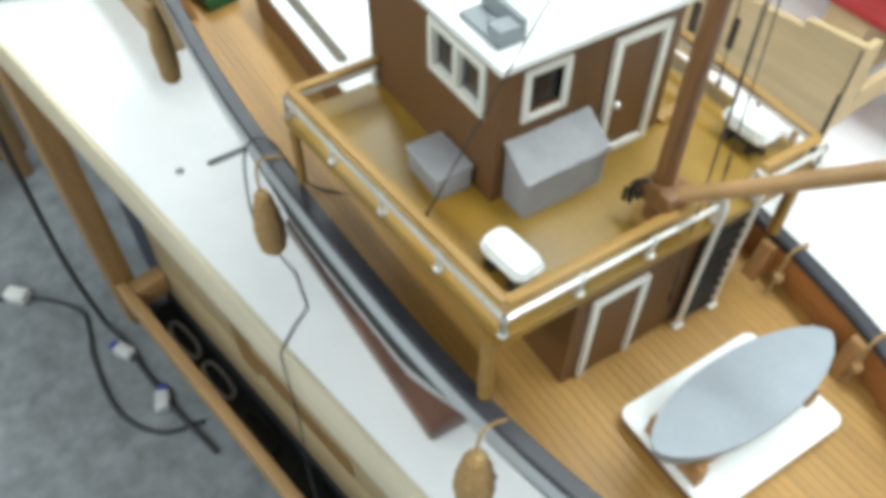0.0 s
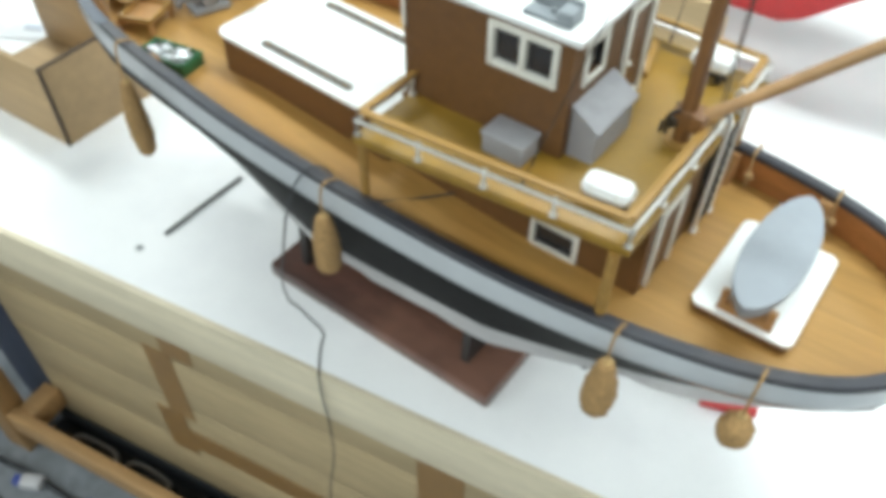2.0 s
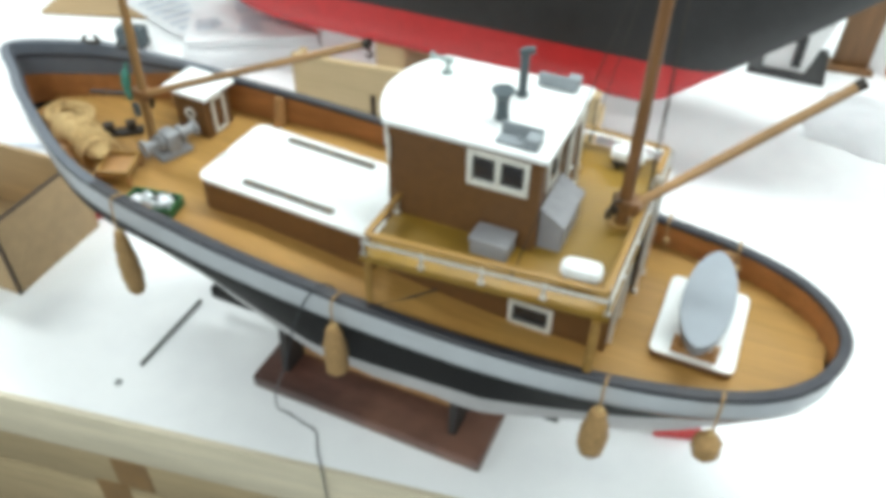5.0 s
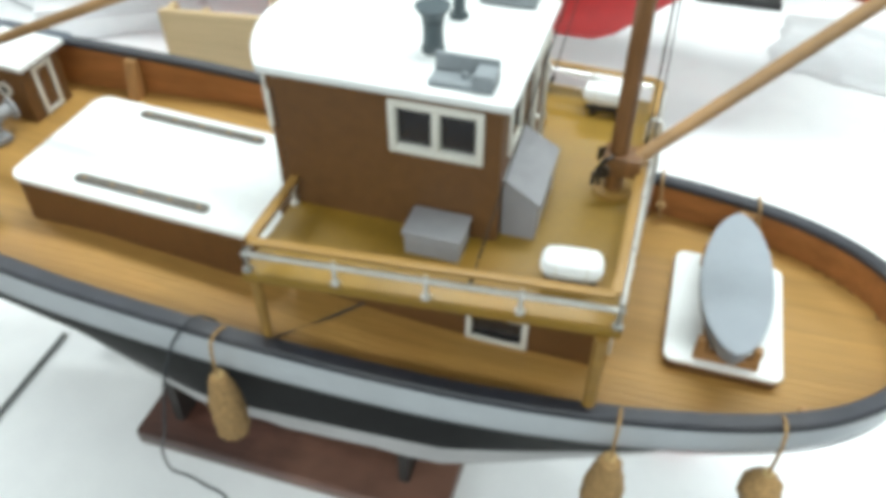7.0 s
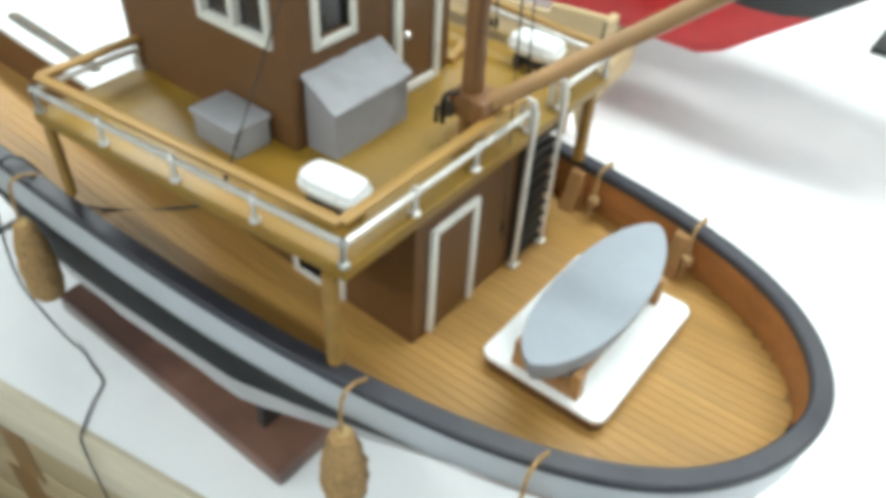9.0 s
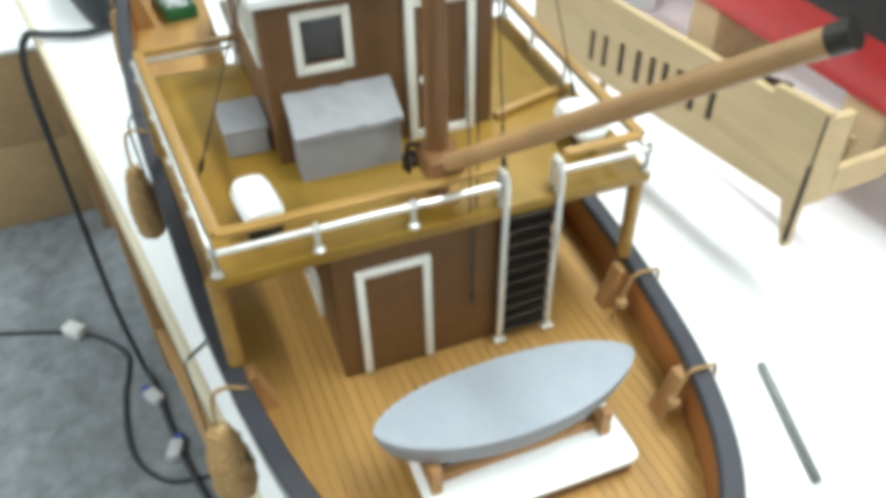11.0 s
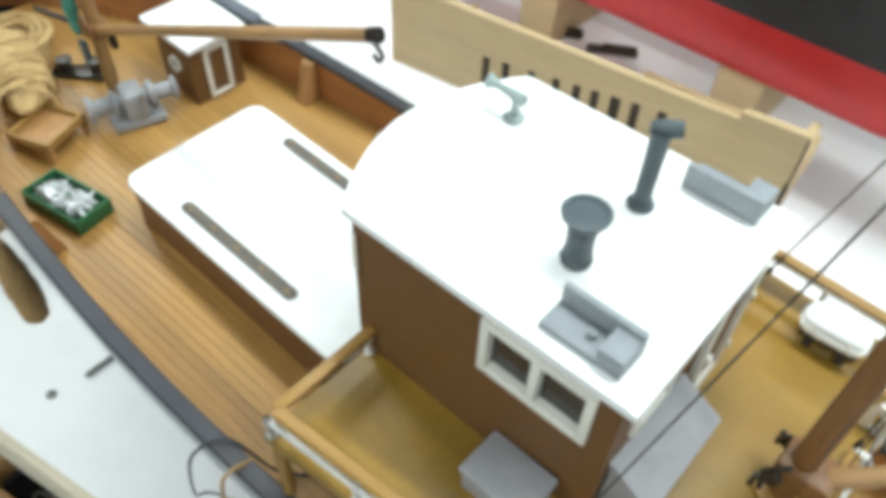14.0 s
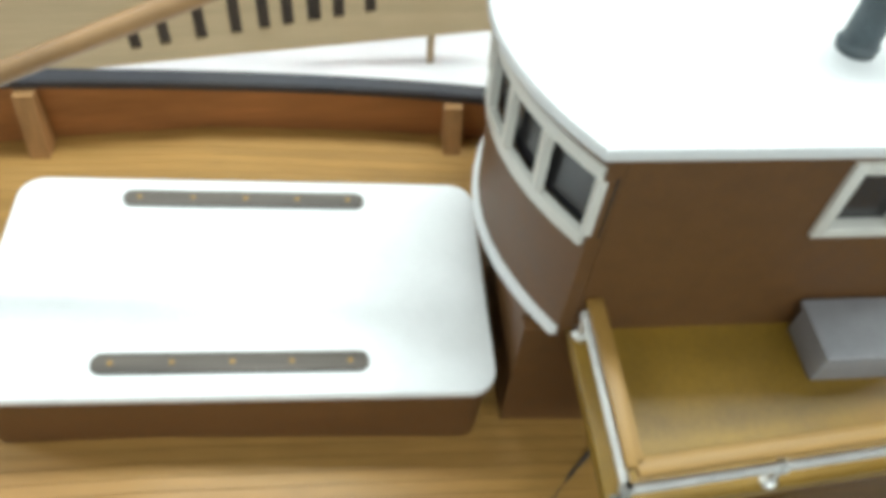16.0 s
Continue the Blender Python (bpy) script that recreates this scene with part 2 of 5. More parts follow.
def rings(loops, bm=None, closed=True, caps=True):
    """A skin through loops of points of equal length."""
    b = bmesh.new()
    rows = [[b.verts.new(p) for p in loop] for loop in loops]
    n = len(rows[0])
    for a, c in zip(rows, rows[1:]):
        for i in range(n if closed else n - 1):
            j = (i + 1) % n
            b.faces.new((a[i], a[j], c[j], c[i]))
    if caps and closed:
        b.faces.new(rows[0][::-1])
        b.faces.new(rows[-1])
    return join(bm, b) if bm else b


def tube(points, r, bm=None, n=8):
    """A round bar along points; r: one radius or one for each point."""
    pts = [Vector(p) for p in points]
    rr = r if isinstance(r, (list, tuple)) else [r] * len(pts)
    loops, side = [], None
    for i, p in enumerate(pts):
        d = (pts[min(i + 1, len(pts) - 1)] - pts[max(i - 1, 0)]).normalized()
        if side is None:
            side = d.orthogonal().normalized()
        side = (side - d * side.dot(d)).normalized()
        other = d.cross(side)
        loops.append([p + rr[i] * (math.cos(2 * math.pi * k / n) * side + math.sin(2 * math.pi * k / n) * other) for k in range(n)])
    return rings(loops, bm)


def lathe(profile, bm=None, n=20, at=(0, 0, 0)):
    loops = [[(at[0] + r * math.cos(2 * math.pi * k / n), at[1] + r * math.sin(2 * math.pi * k / n), at[2] + z) for k in range(n)] for r, z in profile]
    return rings(loops, bm)


def sag(a, b, drop, n=12):
    a, b = Vector(a), Vector(b)
    return [a.lerp(b, k / n) - Vector((0, 0, drop * 4 * (k / n) * (1 - k / n))) for k in range(n + 1)]


def smooth_line(points, n=8):
    pts = [Vector(p) for p in points]
    a = [2 * pts[0] - pts[1]] + pts + [2 * pts[-1] - pts[-2]]
    out = []
    for i in range(1, len(a) - 2):
        for k in range(n):
            u = k / n
            p, q, r, s = a[i - 1], a[i], a[i + 1], a[i + 2]
            out.append(0.5 * (2 * q + (r - p) * u + (2 * p - 5 * q + 4 * r - s) * u * u + (3 * q - p - 3 * r + s) * u ** 3))
    return out + [pts[-1]]

# ---- hall ----
FLOOR = TABLE - 7.5
solo("floor", box(-70, 60, -50, 80, -0.4, 0.0), M_CARPET, 0, 0, FLOOR, "dark grey carpet floor of the hall", "floor", kind="structure")
for wall_name, a in (("wall_south", (-70, 60, -51, -50)), ("wall_north", (-70, 60, 80, 81)), ("wall_west", (-71, -70, -50, 80)), ("wall_east", (60, 61, -50, 80))):
    solo(wall_name, box(*a, 0, 28.5), M_WALL, 0, 0, FLOOR, "plain pale painted hall wall", "wall", kind="structure")
solo("ceiling", box(-70, 60, -50, 80, 0, 0.5), M_WALL, 0, 0, FLOOR + 28.5, "plain pale hall ceiling", "ceiling", kind="structure")

# ---- tables ----
SLOPE = 0.182


def edge_y(x):
    return -0.535 + SLOPE * x


def display_table():
    t = thing("display_table", 0, 0, FLOOR, "long white-topped display table with pale pine board sides", "table")
    lift = -FLOOR
    X0, X1 = -15.0, 13.0
    top = [(X0, edge_y(X0)), (X1, edge_y(X1)), (X1, 13.0), (X0, 13.0)]
    part("tabletop", prism([(x, y) for x, y in top], TABLE - 0.05 + lift, TABLE + lift, 0.01), M_TABLE, t, "glossy white table top")
    turn = math.degrees(math.atan(SLOPE))
    length = math.hypot(X1 - X0, SLOPE * (X1 - X0))
    at = (X0, edge_y(X0), TABLE + lift)

    def along(x):
        return (x - X0) / math.cos(radians(turn))
    part("edge_trim", box(0, length, 0.005, 0.12, -0.66, -0.052, 0.02), M_EDGE, t, "pale pine edge strip", at, turn)
    part("edge_strip", box(0, length, -0.006, 0.055, -0.05, 0.004, 0.002), M_EDGE, t, "pale cream strip along the edge", at, turn)
    part("apron", box(0, length, 0.125, 0.95, -0.4, -0.06), M_BATTEN, t, "", at, turn)
    z = -0.42
    for high in (1.55, 1.28, 1.26, 1.27, 1.7):
        part("side_board", box(along(-8.45), length, 1.0, 1.1, z - high + 0.016, z - 0.006, 0.02), M_BOARD, t, "", at, turn)
        z -= high
    for x0, x1, z0, z1 in ((-4.95, -4.45, -3.12, -2.52), (-5.32, -4.86, -4.8, -3.13), (-5.6, -5.1, -6.0, -4.81), (-5.09, -2.6, -5.75, -5.2), (-1.15, -0.55, -3.9, -2.3)):
        part("tape_strip", box(along(x0), along(x1), 0.985, 0.998, z0, z1), M_TAPE, t, "brown tape strip", at, turn)
    part("leg", box(along(-9.15), along(-8.65), 0.13, 0.55, FLOOR - TABLE, -0.41, 0.03), M_BATTEN, t, "wide brown wooden leg", at, turn)
    for x in (-14.5, 3.5, 11):
        part("leg", box(along(x), along(x) + 0.5, 0.13, 0.55, FLOOR - TABLE, -0.41, 0.03), M_BATTEN, t, "", at, turn)
    part("stretcher", box(along(-8.64), along(3.49), 0.16, 0.36, -6.75, -6.25, 0.025), M_RAILWOOD, t, "orange pine stretcher near the floor", at, turn)
    for x in (-8.6, 3.1):
        part("cross_piece", box(along(x), along(x) + 0.36, 0.37, 0.99, -6.75, -6.3, 0.02), M_RAILWOOD, t, "", at, turn)
    return t


display_table()


def low_chest():
    t = thing("storage_chest", -20, -8, FLOOR, "low tan boarded chest with a white top on the carpet", "chest")
    part("top", box(-5.05, 5.05, -6.05, 5.65, 4.4, 4.5, 0.02), M_TABLE, t, "white top")
    for k in range(2):
        z = 2.2 * k
        part("side_board", box(4.86, 5.0, -5.9, 5.5, z + 0.01, z + 2.19, 0.02), M_PLYDARK, t)
        part("side_board", box(-5.0, -4.86, -5.9, 5.5, z + 0.01, z + 2.19, 0.02), M_PLYDARK, t)
        part("end_board", box(-4.85, 4.85, -5.9, -5.78, z + 0.01, z + 2.19, 0.02), M_PLYDARK, t)
        part("end_board", box(-4.85, 4.85, 5.38, 5.5, z + 0.01, z + 2.19, 0.02), M_PLYDARK, t)


low_chest()

# ---- hull form ----
SHEER = [(-5.30, 0.0, 2.12), (-4.90, 0.34, 2.08), (-4.56, 0.58, 2.00), (-3.77, 0.94, 1.82), (-2.62, 1.09, 1.68), (-1.56, 1.13, 1.57), (-0.42, 1.085, 1.45),
         (0.49, 1.02, 1.42), (1.27, 0.885, 1.417), (1.784, 0.685, 1.418), (2.10, 0.39, 1.43), (2.225, 0.0, 1.455)]


def sheer_line(n=10):
    c = [np.array(p) for p in SHEER]
    flip = np.array([1, -1, 1])
    a = [c[1] * flip] + c + [c[-2] * flip]
    out = []
    for i in range(1, len(a) - 2):
        for k in range(n):
            u = k / n
            p, q, r, s = a[i - 1], a[i], a[i + 1], a[i + 2]
            out.append(0.5 * (2 * q + (r - p) * u + (2 * p - 5 * q + 4 * r - s) * u * u + (3 * q - p - 3 * r + s) * u ** 3))
    out.append(c[-1])
    return np.array(out)


LINE = sheer_line()
XS = np.maximum.accumulate(LINE[:, 0])
BULWARK = 0.23


def mid(x):
    return 0.534 + 0.027 * x


def half(x):
    return float(np.interp(x, XS, LINE[:, 1]))


def sheer(x):
    return float(np.interp(x, XS, LINE[:, 2]))


def deck_z(x):
    return sheer(x) - BULWARK - 0.09 * max(0.0, min(1.0, (-2.4 - x) / 1.0)) - 0.1 * max(0.0, min(1.0, (-3.9 - x) / 1.2))


def outline(offset):
    """Both sides of the hull's plan in one loop from the stem round by port and back, moved outwards by offset."""
    port = [(x, -h, z) for x, h, z in LINE]
    stb = [(x, h, z) for x, h, z in LINE[-2:0:-1]]
    loop = port + stb
    n = len(loop)
    out = []
    for i, (x, y, z) in enumerate(loop):
        a, b = loop[i - 1], loop[(i + 1) % n]
        tx, ty = b[0] - a[0], b[1] - a[1]
        l = math.hypot(tx, ty) or 1
        nx, ny = ty / l, -tx / l
        yy = y + ny * offset
        if offset < 0 and abs(y) > 1e-6 and yy * y < 0:
            yy = 0.0
        out.append((x + nx * offset, yy, z))
    return out


def to_place(loop):
    return [(x, y + mid(x), z) for x, y, z in loop]


def keel_z(x):
    rise = max(0.0, (x - 0.9) / 1.3)
    fore = max(0.0, (-3.9 - x) / 1.4)
    return -0.28 + 0.9 * rise ** 1.6 + 1.3 * fore ** 1.7


BOW_RISE = 0.12


def hull_loop(drop=None, level=None):
    """The hull's outside at a depth below the sheer, or at one level."""
    out = []
    for x, y, z in outline(0.0):
        zk = keel_z(x)
        zz = z - drop if level is None else min(level + BOW_RISE * max(0.0, -1.5 - x) ** 1.3, z - 0.25)
        zz = max(zz, zk)
        v = (z - zz) / (z - zk)
        u = max(0.0, (z - zz - 0.2) / max(0.1, z - zk - 0.2))
        w = 1 - 0.31 * u if u < 0.45 else (1 - 0.31 * u) * max(0.0, 1 - ((u - 0.45) / 0.55) ** 0.8)
        w = w * (1 - 0.9 * u ** 0.95 * min(1.0, max(0.0, (x + 0.1) / 1.4)))
        deep = max(0.0, (z - zz - 0.38) / max(0.1, z - zk - 0.38))
        w = w * (1 - 0.8 * deep ** 0.8 * min(1.0, max(0.0, (-1.6 - x) / 1.7)))
        k = 1 - 0.09 * max(0.0, (z - zz - 0.2) / 1.5) ** 1.2
        out.append((-1.5 + (x + 1.5) * k, y * w, zz))
    return to_place(out)


def open_rings(loops):
    return rings(loops, closed=True, caps=False)


def fishing_boat():
    b = thing("model_fishing_boat", 0, 0, 0, "wooden model fishing boat, grey and black hull, on a mahogany plinth", "model boat")
    b.location = W(0, 0, 0)
    part("bulwark_strake", open_rings([hull_loop(d) for d in (0.0, 0.06, 0.12, 0.18, 0.235)]), M_STRAKE, b, "pale grey painted upper strake")
    part("topside", open_rings([hull_loop(0.235)] + [hull_loop(level=v) for v in (1.1, 1.0, 0.92, 0.86, 0.80)]), M_BLACK, b, "black painted topside")
    part("waterline_stripe", open_rings([hull_loop(level=v) for v in (0.80, 0.75, 0.7, 0.65, 0.6, 0.56)]), M_STRIPE, b, "dull white waterline stripe")
    part("bottom", open_rings([hull_loop(level=v) for v in (0.56, 0.5, 0.4, 0.3, 0.2, 0.1, 0.0, -0.12, -0.22, -0.28)]), M_BOTTOM, b, "dull white painted bottom")
    part("keel", box(-3.6, 0.3, mid(-1.4) - 0.05, mid(-1.4) + 0.05, -0.34, -0.2, 0.01), M_BLACK, b)
    cap_out, cap_in = to_place(outline(0.018)), to_place(outline(-0.072))
    loops = [[(x, y, z + 0.0) for x, y, z in cap_out], [(x, y, z + 0.035) for x, y, z in cap_out], [(x, y, z + 0.045) for x, y, z in to_place(outline(0.008))],
             [(x, y, z + 0.045) for x, y, z in to_place(outline(-0.062))], [(x, y, z + 0.035) for x, y, z in cap_in], [(x, y, z) for x, y, z in cap_in]]
    part("cap_rail", open_rings(loops + [loops[0]]), M_CAP, b, "dark grey painted cap rail")
    wash = []
    for off, up in ((0.012, 0.046), (0.03, 1.0), (-0.045, 1.0), (-0.06, 0.046)):
        wash.append([(x, y, z + (up if up < 0.5 else 0.05 + 0.09 * max(0.0, min(1.0, (-3.55 - x) / 1.1)))) for x, y, z in to_place(outline(off))])
    keep = [i for i, p in enumerate(wash[0]) if p[0] < -3.5]
    cut = keep.index(max(k for k in keep if k < len(LINE))) + 1
    order = keep[cut:] + keep[:cut]
    part("wash_strake", rings([[w[i] for w in wash] for i in order]), M_WASH, b, "raised blue-grey strake round the bow")
    lining = []
    for off, low in ((-0.066, 0.0), (-0.066, 1.0), (-0.0605, 1.0), (-0.0605, 0.0)):
        lining.append([(x, y, z + (0.03 if low < 0.5 else -0.02 - 0.15 * max(0.0, min(1.0, (-4.1 - x) / 0.6)))) for x, y, z in to_place(outline(off))])
    part("bow_lining", rings([[w[i] for w in lining] for i in order if lining[0][i][0] < -4.0]), M_WASH, b, "blue-grey painted lining inside the bow")
    part("rubbing_strip", open_rings([[(x, y + (0.012 if y > mid(x) else -0.012), z) for x, y, z in hull_loop(d)] for d in (0.225, 0.24, 0.255)]), M_BLACK, b)
    inner = to_place(outline(-0.055))
    part("bulwark_inside", open_rings([[(x, y, z + 0.01) for x, y, z in inner], [(x, y, deck_z(x) - 0.05) for x, y, z in inner]]), M_BULWARK, b, "red-brown varnished inside of the bulwark")
    # deck: a dark bed with planks proud of it
    n = 60
    bed = bmesh.new()
    rows = []
    for i in range(n + 1):
        x = -5.05 + (2.13 + 5.05) * i / n
        h = max(0.001, half(x) - 0.06)
        rows.append([bed.verts.new((x, mid(x) + h * s, deck_z(x) - 0.012)) for s in (-1, -0.5, 0, 0.5, 1)])
    for r0, r1 in zip(rows, rows[1:]):
        for k in range(4):
            bed.faces.new((r0[k], r0[k + 1], r1[k + 1], r1[k]))
    deck = part("deck", bed, M_CAULK, b, "honey-coloured planked deck")
    wide, gap = 0.05, 0.0026
    for j in range(-22, 23):
        lo, hi = j * wide - wide / 2 + gap / 2, j * wide + wide / 2 - gap / 2
        near_edge = min(abs(lo), abs(hi)) if lo * hi > 0 else 0.0
        xs = [x for x in np.linspace(-5.05, 2.13, 110) if half(x) - 0.06 > near_edge + 0.004]
        if len(xs) < 2:
            continue
        bm = bmesh.new()
        rows = []
        for x in xs:
            h = half(x) - 0.06
            a, c = max(lo, -h), min(hi, h)
            z = deck_z(x)
            rows.append([bm.verts.new(p) for p in ((x, mid(x) + a, z - 0.012), (x, mid(x) + a, z), (x, mid(x) + c, z), (x, mid(x) + c, z - 0.012))])
        for r0, r1 in zip(rows, rows[1:]):
            for k in range(3):
                bm.faces.new((r0[k], r0[k + 1], r1[k + 1], r1[k]))
        part("plank", bm, M_DECK, deck)
    # ribs inside the bulwark
    for x, sides in ((-4.1, (1, -1)), (-3.08, (1, -1)), (-1.26, (1,)), (0.62, (1, -1)), (1.3, (1,)), (1.62, (-1,))):
        for side in sides:
            y = mid(x) + side * (half(x) - 0.06)
            z0, z1 = deck_z(x), sheer(x)
            a = -side
            knee = rings([[(xx, 0, z0), (xx, a * 0.13, z0), (xx, a * 0.055, z1 - 0.005), (xx, 0, z1 - 0.005)] for xx in (-0.042, 0.042)])
            part("bulwark_rib", knee, M_RIB, b, "", (x, y, 0))
    return b


fishing_boat()


def plinth():
    p = thing("plinth", -1.38, 0.25, TABLE, "dark mahogany display plinth with two upright cradles under the boat", "stand", rz=0.4)
    part("base_board", box(-1.23, 1.18, -0.49, 0.96, 0, 0.165, 0.03), M_PLINTH, p, "polished mahogany board")
    for x in (-0.95, 0.83):
        bm = bmesh.new()
        pts = [(-0.31, 0.168), (0.50, 0.168), (0.46, 0.66), (0.36, 0.5), (0.20, 0.24), (0.10, 0.24), (-0.08, 0.5), (-0.27, 0.8)]
        loop = [bm.verts.new((x - 0.035, y, z)) for y, z in pts]
        f = bm.faces.new(loop)
        g = bmesh.ops.extrude_face_region(bm, geom=[f])["geom"]
        bmesh.ops.translate(bm, verts=[v for v in g if isinstance(v, bmesh.types.BMVert)], vec=(0.07, 0, 0))
        part("cradle", bm, M_CRADLE, p, "dark upright cradle")
    part("brace", box(-0.9, 0.8, -0.05, 0.03, 0.19, 0.3, 0.01), M_RIB, p, "varnished wooden brace")


plinth()

# ---- houses on the boat ----
UP = 2.0


def facing(side, at):
    """Turns a panel drawn in x (along), z (up), y (outwards = minus) onto a wall."""
    return Matrix.Translation(at) @ Matrix.Rotation(radians({"port": 0, "aft": 90, "stb": 180, "fore": -90}[side]), 4, "Z")


def turned(bm, m):
    bmesh.ops.transform(bm, matrix=m, verts=bm.verts[:])
    return bm


def wall(x0, x1, z0, z1, thick, holes):
    """A wall panel with openings through it: outside at y = 0."""
    bm = bmesh.new()
    cuts = sorted({x0, x1, *[h[0] for h in holes], *[h[1] for h in holes]})
    for a, c in zip(cuts, cuts[1:]):
        spans = [(z0, z1)]
        for h in holes:
            if h[0] <= a and c <= h[1]:
                spans = [s for lo, hi in spans for s in ((lo, min(hi, h[2])), (max(lo, h[3]), hi)) if s[1] - s[0] > 1e-4]
        for lo, hi in spans:
            box(a, c, 0, thick, lo, hi, 0, bm)
    bmesh.ops.remove_doubles(bm, verts=bm.verts[:], dist=1e-5)
    return bm


def window(parent, m, x0, x1, z0, z1, border=0.036, panes=1, material=None):
    w = part("window", turned(frame_ring(x0, x1, z0, z1, border, -0.016, 0.045, panes), m), M_TRIM, parent, "white-framed window with dark panes")
    step = (x1 - x0 - border) / panes
    for k in range(panes):
        a = x0 + border + k * step
        part("pane", turned(box(a - 0.01, a + step - border + 0.01, 0.022, 0.03, z0 + border - 0.01, z1 - border + 0.01), m), M_PANE, w, "dark pane")
    return w


def frame_ring(x0, x1, z0, z1, b, y0, y1, panes=1, bottom=True):
    bm = box(x0, x0 + b, y0, y1, z0, z1, 0.006)
    box(x1 - b, x1, y0, y1, z0, z1, 0.006, bm)
    box(x0 + b, x1 - b, y0, y1, z1 - b, z1, 0.006, bm)
    if bottom:
        box(x0 + b, x1 - b, y0, y1, z0, z0 + b, 0.006, bm)
    step = (x1 - x0 - b) / panes
    for k in range(1, panes):
        a = x0 + k * step
        box(a, a + b, y0, y1, z0 + b, z1 - b, 0.006, bm)
    return bm


WH_Y1, WH_X0 = 1.02, -1.12


def front_arc(bulge, inset=0.0, n=12, x0=WH_X0, y0=0.0, y1=WH_Y1):
    """Points of the rounded front from port to starboard."""
    c, h = (y0 + y1) / 2, (y1 - y0) / 2
    return [(x0 - bulge * (1 - s * s) + inset, c + h * s) for s in [-1 + 2 * k / n for k in range(n + 1)]]


def wheelhouse():
    w = thing("wheelhouse", 0, 0, UP, "brown painted wheelhouse with white roof and white-framed windows", "wheelhouse")
    top = 0.735
    port = facing("port", (0, 0, 0))
    part("port_wall", turned(wall(WH_X0 + 0.042, 0, 0, top, 0.04, [(-0.49, -0.115, 0.47, 0.675)]), port), M_HOUSE, w)
    window(w, port, -0.525, -0.08, 0.437, 0.71, panes=2)
    aft = facing("aft", (0, 0, 0))
    part("aft_wall", turned(wall(0.041, WH_Y1 - 0.041, 0, top, 0.04, [(0.17, 0.34, 0.455, 0.65)]), aft), M_HOUSE, w)
    window(w, aft, 0.13, 0.376, 0.415, 0.688)
    door = part("door", turned(box(0.645, 0.885, -0.012, -0.001, 0.03, 0.635), aft), M_HOUSE, w, "closed brown door")
    part("door_frame", turned(frame_ring(0.605, 0.925, 0.0, 0.675, 0.04, -0.032, -0.001), aft), M_TRIM, w, "cream white door frame")
    part("hinge", turned(box(0.875, 0.9, -0.045, -0.033, 0.16, 0.2, 0.004), aft), M_STEEL, door)
    part("hinge", turned(box(0.875, 0.9, -0.045, -0.033, 0.46, 0.5, 0.004), aft), M_STEEL, door)
    part("door_knob", turned(lathe([(0.012, 0), (0.02, 0.015), (0.012, 0.03)], n=10), aft @ Matrix.Translation((0.675, -0.015, 0.3)) @ Matrix.Rotation(radians(90), 4, "X")), M_STEEL, door)
    part("starboard_wall", turned(wall(0, -WH_X0 - 0.042, 0, top, 0.04, []), facing("stb", (0, WH_Y1, 0))), M_HOUSE, w)
    arc, arc_in = front_arc(0.18), front_arc(0.18, 0.04)
    shell = arc + arc_in[::-1]
    fore = prism(shell, 0, 0.4)
    prism(shell, 0.69, top, bm=fore)
    part("fore_wall", fore, M_HOUSE, w, "rounded brown front")
    frame_out, frame_in = front_arc(0.18, -0.018, y0=0.012, y1=WH_Y1 - 0.012), front_arc(0.18, 0.006, y0=0.012, y1=WH_Y1 - 0.012)
    ring = frame_out + frame_in[::-1]
    rail = prism(ring, 0.4, 0.45)
    prism(ring, 0.65, 0.69, bm=rail)
    glazing = part("front_window", rail, M_TRIM, w, "row of white-framed front windows")
    for k in range(0, 13, 2):
        (ax, ay), (cx, cy) = frame_out[k], frame_in[k]
        d = 0.022 if 0 < k < 12 else 0.012
        part("mullion", prism([(ax, ay - d), (cx, cy - d), (cx, cy + d), (ax, ay + d)], 0.45, 0.65), M_TRIM, glazing)
    for k in range(0, 12, 2):
        (ax, ay), (cx, cy) = arc_in[k], arc_in[k + 2]
        part("pane", prism([(ax - 0.015, ay), (cx - 0.015, cy), (cx - 0.008, cy), (ax - 0.008, ay)], 0.44, 0.66), M_PANE, glazing)
    for y in (0.001, WH_Y1 - 0.041):
        part("corner_post", box(WH_X0 - 0.004, WH_X0 + 0.041, y, y + 0.04, 0.4, 0.69), M_HOUSE, w)
    skirt = front_arc(0.18, -0.02) + front_arc(0.18, -0.001)[::-1]
    part("front_skirt", prism(skirt, -0.02, 0.02), M_WHITE, w, "white strip round the foot of the front")
    roof = [(0.045, -0.022), (0.045, WH_Y1 + 0.02)] + front_arc(0.2, -0.03, 24, WH_X0, -0.022, WH_Y1 + 0.02)[::-1]
    part("roof", prism(roof, top, top + 0.045, 0.012), M_WHITE, w, "flat white roof with a rounded front")
    return w


wheelhouse()
ROOF = UP + 0.78


def mushroom_vent(x, y):
    v = thing("mushroom_vent", x, y, ROOF, "dark slate mushroom ventilator on the white roof", "ventilator")
    part("stem", lathe([(0.052, 0), (0.056, 0.02), (0.048, 0.03), (0.046, 0.13), (0.05, 0.14), (0.05, 0.16)], n=20), M_VENT, v)
    part("cowl", lathe([(0.048, 0.16), (0.062, 0.19), (0.08, 0.21), (0.082, 0.222), (0.066, 0.225), (0.058, 0.219), (0.0, 0.221)], n=24), M_VENT, v, "flared top")


